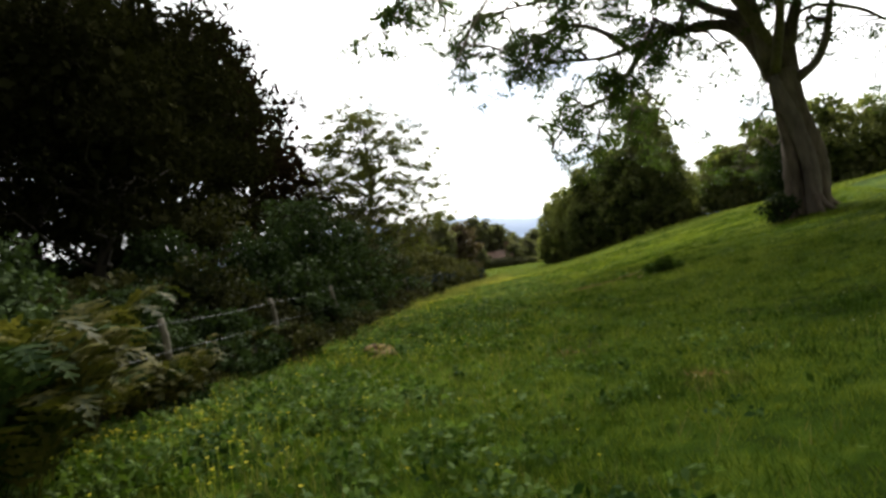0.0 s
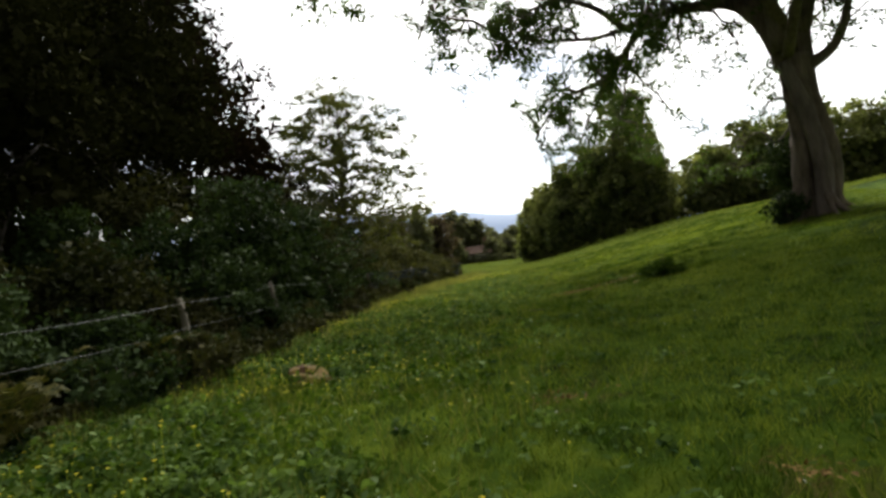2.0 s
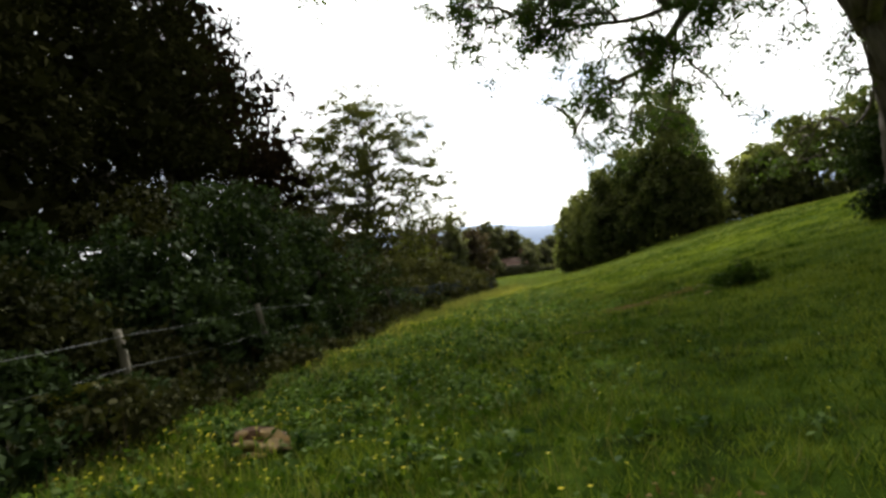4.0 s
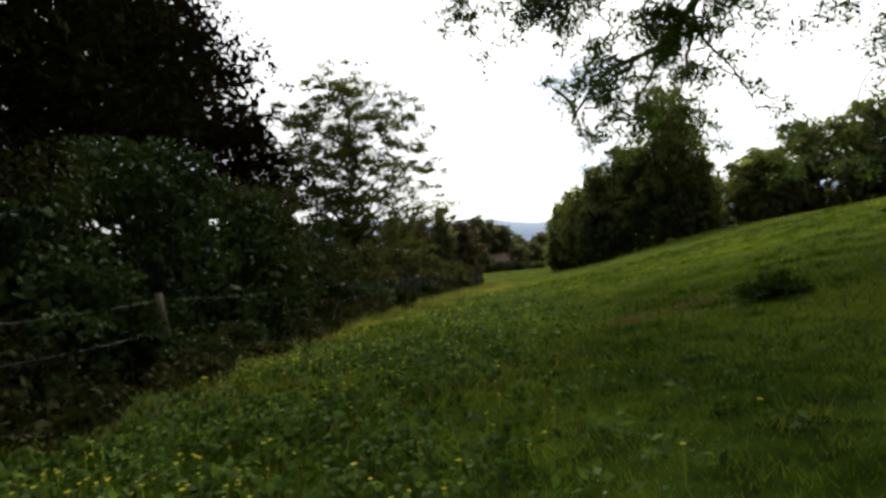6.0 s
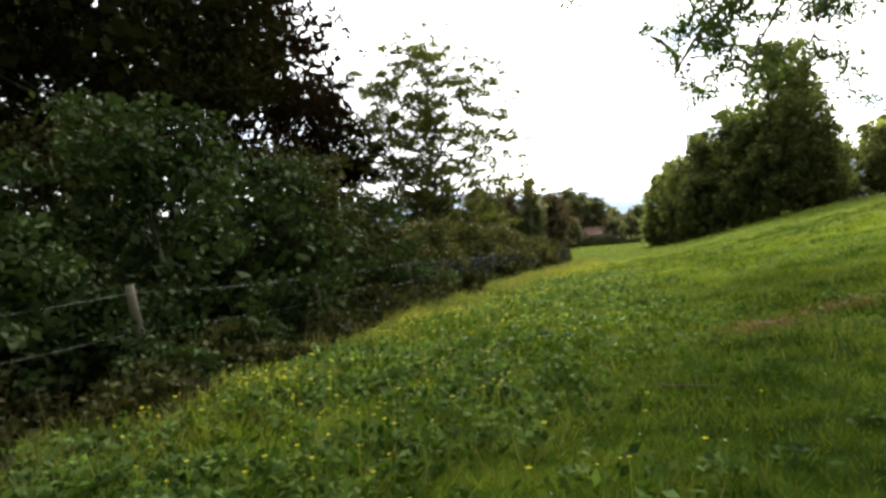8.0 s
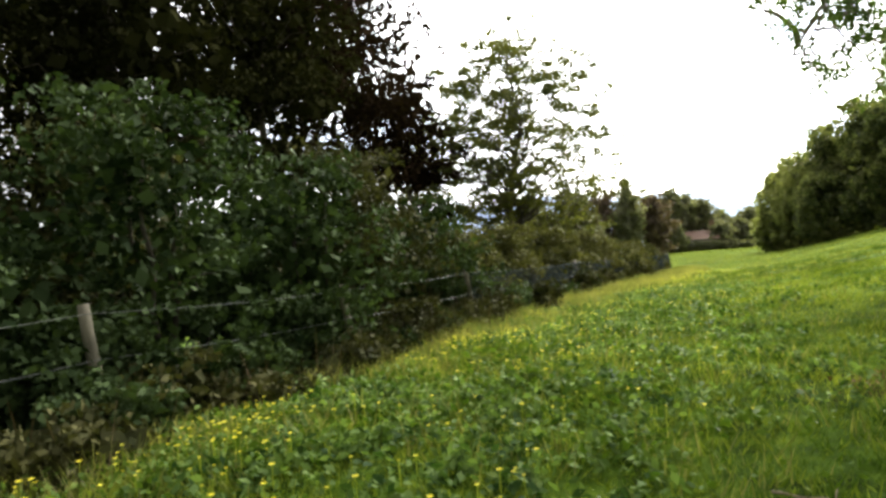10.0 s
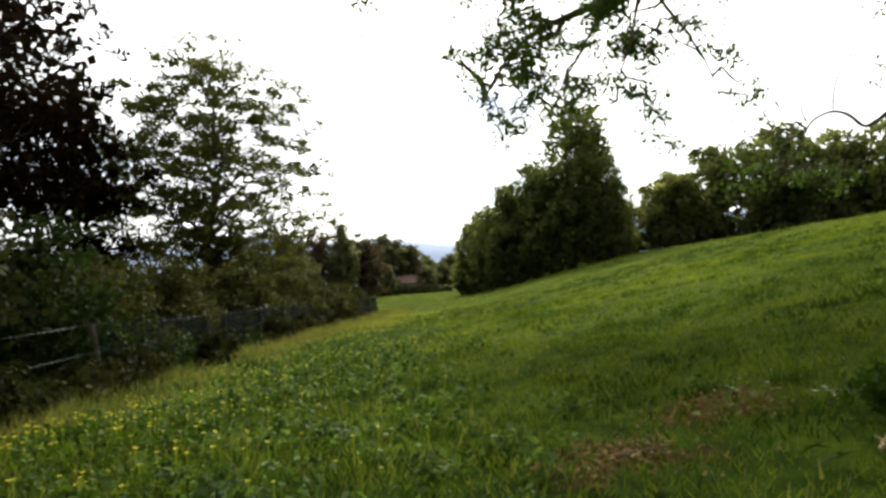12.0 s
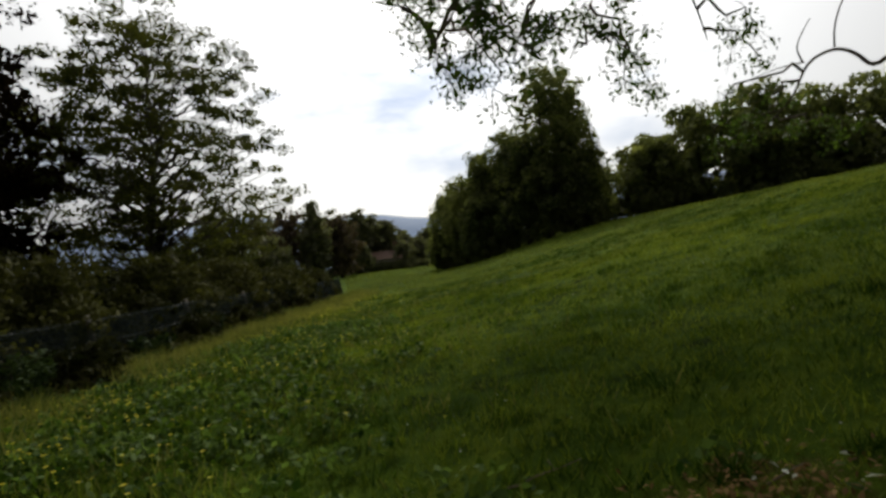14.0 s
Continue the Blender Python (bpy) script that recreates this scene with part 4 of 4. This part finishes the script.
# ---------------------------------------------------------------- ferns, weeds, grass
def fern_frond(rng, a):
    """One arching frond with paired, tapering pinnae cut into leaflets."""
    quads = []
    ln, rise = rng.uniform(0.75, 1.15), rng.uniform(1.3, 2.2)
    out = np.array((math.cos(a), math.sin(a), 0))
    side = np.array((-math.sin(a), math.cos(a), 0))
    n = 17
    for i in range(3, n):
        t = i / n
        p = out * ln * t + np.array((0, 0, rise * (t * 1.6 - 1.1 * t * t)))
        w = 0.4 * (1.03 - t) ** 0.8 * min(1, t * 4 - 0.4)
        tang = out * ln + np.array((0, 0, rise * (1.6 - 2.2 * t)))
        tang = tang / np.linalg.norm(tang)
        nrm = np.cross(side, tang)
        for s in (-1, 1):
            axis = side * s * 0.92 + tang * 0.38 + nrm * rng.uniform(-0.25, 0.1)
            m = max(2, int(w / 0.06))
            for j in range(m):
                q = p + axis * w * (j + 0.4) / m + np.array((0, 0, -0.12 * w * ((j + 1) / m) ** 2))
                lw = (0.046 if t < 0.8 else 0.03) * (1.1 - 0.75 * j / m)
                step = axis * w / m
                quads += [q - step * 0.6, q + tang * lw, q + step * 0.9, q - tang * lw]
    for i in range(16):
        t0, t1 = i / 16, (i + 1) / 16
        p0, p1 = (out * ln * t + np.array((0, 0, rise * (t * 1.6 - 1.1 * t * t))) for t in (t0, t1))
        quads += [p0 - side * 0.006, p1 - side * 0.005, p1 + side * 0.005, p0 + side * 0.006]
    return mesh_ngon("frond", np.array(quads), 4)


def build_ferns():
    rng = np.random.default_rng(8)
    protos = []
    for s in (1, 2, 3):
        label = "green bracken fern with arching fronds by the fence" if s == 2 else "olive-brown bracken fern with arching fronds by the fence"
        root = tagged(empty_at("fern", 0, 0, 0), label, "fern", "ferns by the fence")
        r = np.random.default_rng(s)
        for k in range(9):
            part("frond", fern_frond(r, 2 * math.pi * k / 9 + r.uniform(-0.3, 0.3)), M_FERNGREEN if s == 2 else M_FERN, root)
        protos.append(root)
    spots = []
    for k in range(78):
        if k < 48:
            y = rng.uniform(3.2, 6.3)
            off = rng.uniform(-0.1, float(np.interp(y, (3, 4, 5, 6.3), (2.1, 1.9, 1.4, 1.0))))
        elif k < 68:
            y, off = rng.uniform(6.2, 8.4), rng.uniform(-0.2, 0.8)
        else:
            y, off = rng.uniform(8.8, 17.0), rng.uniform(-0.8, 0.3)
        spots.append((float(fence_x(y)) + off, y))
    for k, (x, y) in enumerate(spots):
        m = pose(x, y, ground_at(x, y), rng.uniform(-6, 6), rng.uniform(-6, 6), rng.uniform(0, 360)) @ Matrix.Scale(rng.uniform(0.75, 1.2) if y < 6.2 else rng.uniform(0.4, 0.62), 4)
        if k < 3:
            protos[k].matrix_basis = m
        else:
            copy_thing(protos[k % 3], Matrix(m))


build_ferns()


def build_undergrowth():
    rng = np.random.default_rng(77)
    y = 7.6
    k = 0
    while y < 43.0:
        low = y < 9.4
        h = rng.uniform(0.16, 0.3) if low else rng.uniform(0.4, 0.75) if y < 20 else rng.uniform(0.45, 0.95)
        x = float(fence_x(y)) + rng.uniform(0.05, 1.0 if y < 22 else 0.4)
        make_tree("bramble", "low tangled bramble growing along the fence foot", x, y, [(0, 0, h * 0.45, 0.55, 0.75, h * 0.5)], 34, 0.2, 36, 0.09 if y < 26 else 0.125, 0.015, h * 0.8,
                  M_BRAMBLE if k % 3 else M_BUSH, M_BARK, 300 + k, "bramble", group="brambles along the fence", stems=3, limbs=2, core=60, core_leaf=0.2)
        y += rng.uniform(0.5, 0.85) if y < 22 else rng.uniform(0.8, 1.3)
        k += 1
    make_tree("nettle_clump", "dark clump of nettles and thistles on the grassy slope", 6.05, 16.85, [(0, 0, 0.26, 0.3, 0.3, 0.22), (0.25, -0.12, 0.15, 0.32, 0.3, 0.15), (-0.25, 0.1, 0.12, 0.4, 0.4, 0.12)], 46, 0.17, 60, 0.06, 0.01, 0.55, M_WEED, M_BARK, 400, "nettles", stems=4, limbs=6)


build_undergrowth()


def patchy(x, y, f, s):
    return 0.5 + 0.25 * np.sin(x * f + 1.7 * np.sin(y * f * 0.63 + s)) + 0.25 * np.sin(y * f * 1.31 + 1.3 * np.sin(x * f * 0.8 + 2 * s))


def bare(x, y):
    b = np.zeros_like(x)
    for sx, sy, r in FLAT:
        b = np.maximum(b, np.clip(1.3 - np.hypot(x - sx, y - sy) / r, 0, 1))
    return b


def blades(rng, x, y, height, width, bend):
    """One leaning pointed blade at each place: (n * 3, 3)."""
    n = len(x)
    base = np.stack((x, y, gz(x, y) - 0.01), 1)
    a = rng.uniform(0, 2 * math.pi, n)
    s = np.stack((np.cos(a), np.sin(a), np.zeros(n)), 1) * (width * rng.uniform(0.6, 1.3, n))[:, None] * 0.5
    w = rng.uniform(0, 2 * math.pi, n)
    hh = height * rng.uniform(0.5, 1.25, n)
    lean = np.stack((np.cos(w), np.sin(w), np.zeros(n)), 1) * (hh * bend * rng.uniform(0.2, 1.2, n))[:, None]
    tip = base + lean + np.array((0, 0, 1.0)) * (hh * 0.93)[:, None]
    return np.stack((base - s, base + s, tip), 1).reshape(-1, 3)


def stuff(name, label, category, verts, n, mat):
    me = mesh_ngon(name, verts, n)
    me.materials.append(mat)
    return tagged(new(name, me), label, category, kind="stuff")


def build_grass():
    rng = np.random.default_rng(9)
    # near turf
    n = 275000
    y = -3 + 36 * rng.uniform(0, 1, n)
    x = fence_x(y) + 0.2 + rng.uniform(0, 1, n) ** 1.25 * (10 + 0.35 * y)
    keep = (rng.uniform(0, 1, n) > bare(x, y) * 0.9) & (rng.uniform(0, 1, n) < 0.35 + 1.1 * patchy(x, y, 8.3, 1.2))
    x, y = x[keep], y[keep]
    h = (0.045 + 0.09 * patchy(x, y, 1.1, 0.4) * patchy(x, y, 3.1, 2.0) + 0.05 * patchy(x, y, 8.3, 1.2) ** 2 + 0.02 * rng.uniform(0, 1, len(x))) * (0.75 + 0.8 * np.exp(-((x - fence_x(y)) / 4.2) ** 2))
    stuff("grass", "short green meadow grass", "grass", blades(rng, x, y, h, 0.0072 + 0.0006 * y, 0.9), 3, M_GRASS)
    # short fine grass on the grazed slope
    n = 155000
    y = -1 + 25 * rng.uniform(0, 1, n)
    x = -1.5 + 0.15 * y + rng.uniform(0, 1, n) * 9.0
    keep = rng.uniform(0, 1, n) > bare(x, y) * 0.95
    x, y = x[keep], y[keep]
    h = 0.03 + 0.05 * patchy(x, y, 2.3, 0.9) * patchy(x, y, 6.1, 1.4) + 0.02 * rng.uniform(0, 1, len(x))
    stuff("short_turf", "close-grazed fine green turf on the slope", "grass", blades(rng, x, y, h, 0.0065, 1.0), 3, M_GRASS)
    # tussocks
    n = 1300
    ty = 2 + 44 * rng.uniform(0, 1, n) ** 1.2
    tx = fence_x(ty) + 1.2 + rng.uniform(0, 1, n) * (9 + 0.3 * ty)
    k = 40
    r = np.repeat(rng.uniform(0.08, 0.28, n), k)
    x = np.repeat(tx, k) + rng.normal(0, 1, n * k) * r
    y = np.repeat(ty, k) + rng.normal(0, 1, n * k) * r * 0.7
    stuff("grass_tussocks", "darker tussocks of rough grass", "grass", blades(rng, x, y, np.repeat(rng.uniform(0.07, 0.16, n), k), 0.008 + 0.0006 * y, 0.8), 3, M_WEED)
    # coarser turf further off, its distant brightness put into the blade colour
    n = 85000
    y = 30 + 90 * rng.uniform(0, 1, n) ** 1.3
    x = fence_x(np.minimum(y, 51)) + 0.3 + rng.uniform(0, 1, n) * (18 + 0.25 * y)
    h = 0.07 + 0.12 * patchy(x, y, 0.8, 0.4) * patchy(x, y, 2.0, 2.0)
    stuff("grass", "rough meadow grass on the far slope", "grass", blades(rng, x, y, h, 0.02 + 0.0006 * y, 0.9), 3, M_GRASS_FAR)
    # tall seeding grass along the fence
    n = 34000
    y = 2 + 49 * rng.uniform(0, 1, n) ** 0.7
    x = fence_x(y) + 0.15 + 0.4 + np.abs(rng.normal(0.2, 0.6, n))
    keep = patchy(x, y, 1.7, 3.0) > 0.3
    x, y = x[keep], y[keep]
    stuff("tall_grass", "tall pale seeding grass along the fence", "grass", blades(rng, x, y, (0.32 + 0.15 * rng.uniform(0, 1, len(x))) * np.interp(y, (10, 24), (0.6, 1.0)), 0.009 + 0.0004 * y, 0.7), 3, M_GRASS_TALL)
    n = 26000
    y = 1 + 34 * rng.uniform(0, 1, n) ** 1.1
    x = fence_x(y) + 0.9 + np.abs(rng.normal(0, 2.8, n))
    keep = patchy(x, y, 1.9, 6.0) * patchy(x, y, 4.1, 3.0) > 0.24 * rng.uniform(0.4, 1.6, n)
    x, y = x[keep], y[keep]
    stuff("pale_grass", "pale grass stalks standing in the meadow", "grass", blades(rng, x, y, rng.uniform(0.12, 0.26, len(x)), 0.009 + 0.0005 * y, 0.6), 3, M_GRASS_TALL)
    n = 900
    y = 4 + 44 * rng.uniform(0, 1, n)
    x = fence_x(y) + rng.normal(0.35, 0.35, n)
    stuff("dead_stalks", "dry brown dead stalks by the fence", "stalks", blades(rng, x, y, rng.uniform(0.4, 0.85, n), 0.014, 0.3), 3, M_DEAD)
    # broad weed leaves
    n = 34000
    y = 1.5 + 34 * rng.uniform(0, 1, n) ** 1.2
    x = fence_x(y) + 0.5 + np.abs(rng.normal(0, 2.4, n))
    keep = patchy(x, y, 1.3, 5.0) * patchy(x, y, 3.3, 1.0) > 0.22 * rng.uniform(0.5, 1.5, n)
    x, y = x[keep], y[keep]
    c = np.stack((x, y, gz(x, y) + rng.uniform(0.03, 0.16, len(x))), 1)
    stuff("meadow_weeds", "low broad-leaved weeds among the grass", "weeds", leaves(rng, c, 0.075, 0.6, 0.4), 4, M_WEED)
    n = 14000
    y = 1.5 + 34 * rng.uniform(0, 1, n) ** 1.2
    x = fence_x(y) + 0.6 + np.abs(rng.normal(0, 2.2, n))
    keep = patchy(x, y, 2.1, 3.0) * patchy(x, y, 4.6, 2.0) > 0.3 * rng.uniform(0.5, 1.5, n)
    x, y = x[keep], y[keep]
    c = np.stack((x, y, gz(x, y) + rng.uniform(0.05, 0.2, len(x))), 1)
    stuff("meadow_herbs", "light green herb leaves among the grass", "herbs", leaves(rng, c, 0.08, 0.45, 0.35), 4, M_HERB)
    # leafy weed plants in clumps, tallest in the middle
    for name, label, n, k, mat, size, seed in (("weed_clumps", "clumps of soft green nettle-like weeds in the grass", 4600, 20, M_LUSH, 0.082, 7.0), ("dark_weed_clumps", "dark green weed clumps in the grass", 900, 20, M_WEED, 0.085, 2.5)):
        ty = 1.0 + 31 * rng.uniform(0, 1, n) ** 1.05
        tx = fence_x(ty) + 0.7 + np.abs(rng.normal(0.4, 2.1, n))
        keep = patchy(tx, ty, 0.9, seed) * patchy(tx, ty, 2.3, seed + 1) > 0.17 * rng.uniform(0.2, 1.6, n)
        keep &= bare(tx, ty) < 0.3
        tx, ty = tx[keep], ty[keep]
        n = len(tx)
        rad = np.repeat(rng.uniform(0.07, 0.24, n), k)
        top = np.repeat(rng.uniform(0.08, 0.24, n), k)
        u = rng.normal(0, 0.6, (n * k, 2))
        x = np.repeat(tx, k) + u[:, 0] * rad
        y = np.repeat(ty, k) + u[:, 1] * rad
        lift = top * np.clip(1.05 - 0.5 * np.hypot(u[:, 0], u[:, 1]), 0.2, 1) * rng.uniform(0.5, 1.1, n * k)
        c = np.stack((x, y, gz(x, y) + lift), 1)
        stuff(name, label, "weeds", leaves(rng, c, size, 0.55, 0.45, 0.25), 4, mat)
    # buttercups
    n = 6400
    y = 2 + 46 * rng.uniform(0, 1, n) ** 1.15
    x = fence_x(y) + 0.8 + np.abs(rng.normal(0.5, 1.7, n))
    keep = patchy(x, y, 1.0, 1.0) * patchy(x, y, 2.7, 4.0) > 0.22 * rng.uniform(0.3, 1.7, n)
    x, y = x[keep], y[keep]
    hh = rng.uniform(0.09, 0.24, len(x))
    top = np.stack((x, y, gz(x, y) + hh), 1)
    petals = []
    size = rng.uniform(0.6, 1.5, len(x))
    for k in range(5):
        a = 2 * math.pi * k / 5 + 0.3
        d = np.array((math.cos(a), math.sin(a), 0.35))
        s = np.array((-math.sin(a), math.cos(a), 0))
        r = ((0.0112 + 0.0002 * y) * size)[:, None]
        petals.append(np.stack((top, top + (d * 0.7 + s * 0.5) * r, top + d * 1.2 * r, top + (d * 0.7 - s * 0.5) * r), 1))
    stuff("buttercups", "scattered yellow buttercups in the grass", "flowers", np.concatenate(petals).reshape(-1, 3), 4, M_PETAL)
    st = np.stack((top - np.array((0.003, 0, 0)), top + np.array((0.003, 0, 0)), top - np.stack((0 * hh - 0.004, 0 * hh, hh), 1), top - np.stack((0 * hh + 0.004, 0 * hh, hh), 1)), 1)
    stuff("flower_stems", "thin green buttercup stems", "flowers", st.reshape(-1, 3), 4, M_GRASS)


build_grass()


# ---------------------------------------------------------------- small things on the ground
def build_stick(x, y, length, turn, label, r=0.012, mat=M_TWIG):
    z = ground_at(x, y)
    root = tagged(empty_at("stick", x, y, z), label, "stick")
    rng = np.random.default_rng(int(x * 100 + y))
    d = np.array((math.cos(turn), math.sin(turn), 0)) * length / 2
    pts = curve_pts(-d, d, 0, 0.12, 7, rng)
    for p in pts:
        p[2] = ground_at(x + p[0], y + p[1]) - z + r + 0.03
    v, f = tube(pts, r * np.linspace(1, 0.5, 7), 6, 0.08, 3)
    part("shaft", mesh_from("shaft", v, f, True), mat, root)
    e = pts[4] + np.array((-d[1], d[0], 0.25 * length)) * 0.35
    v, f = tube([pts[4], (pts[4] + e) / 2, e], [r * 0.6, r * 0.45, r * 0.25], 5, 0, 1)
    part("side_twig", mesh_from("side_twig", v, f, True), mat, root)


build_stick(4.17, 17.3, 0.42, 0.1, "dry fallen stick on bare earth", 0.012, M_TWIG)
build_stick(5.3, 16.6, 0.26, 0.7, "short pale fallen stick in the grass", 0.013, M_SPLIT)
build_stick(4.55, 19.1, 0.5, 0.2, "thin dry stick lying in the turf", 0.008)
build_stick(2.6, 14.9, 0.45, -0.4, "bent dry stick in the long grass", 0.009)


def build_sprig(x, y, label, n, size, mat, seed):
    rng = np.random.default_rng(seed)
    z = ground_at(x, y)
    root = tagged(empty_at("fallen_sprig", x, y, z), label, "sprig")
    c = rng.normal(size=(n, 3)) * np.array((0.1, 0.1, 0.02)) + np.array((0, 0, 0.09))
    for k in range(n):
        part("leaf", mesh_ngon("leaf", leaves(rng, c[k:k + 1], size, 0.35, 0.7), 4), mat, root)
    v, f = tube([(-0.12, 0, 0.02), (0, 0.01, 0.06), (0.1, 0.02, 0.08)], [0.006, 0.005, 0.003], 5, 0, 1)
    part("stalk", mesh_from("stalk", v, f, True), M_TWIG, root)


build_sprig(5.75, 17.4, "pale fallen leafy sprig on the turf", 10, 0.055, M_WHITE, 1)
build_sprig(4.9, 16.5, "grey-green fallen leaf in the grass", 5, 0.16, M_WEED, 2)
build_sprig(5.45, 18.2, "small pale fallen sprig on bare earth", 6, 0.07, M_WHITE, 3)


def build_litter():
    rng = np.random.default_rng(15)
    pts = []
    for sx, sy, r in SOIL:
        m = 440 if r > 0.2 else 60
        pts.append(np.stack((sx + rng.normal(0, r * 1.1, m), sy + rng.normal(0, r * 1.0, m)), 1))
    p = np.concatenate(pts)
    c = np.stack((p[:, 0], p[:, 1], gz(p[:, 0], p[:, 1]) + rng.uniform(0.015, 0.05, len(p))), 1)
    stuff("leaf_litter", "dead brown leaves and chips on bare earth", "litter", leaves(rng, c, 0.05, 0.5, 0.8), 4, M_LITTER)
    n = 500
    y = 5 + 30 * rng.uniform(0, 1, n)
    x = fence_x(y) + 2 + rng.uniform(0, 1, n) * 11
    c = np.stack((x, y, gz(x, y) + 0.07), 1)
    stuff("daisies", "tiny pale flower heads in the turf", "flowers", leaves(rng, c, 0.024, 0.6, 0.6), 4, M_WHITE)


build_litter()
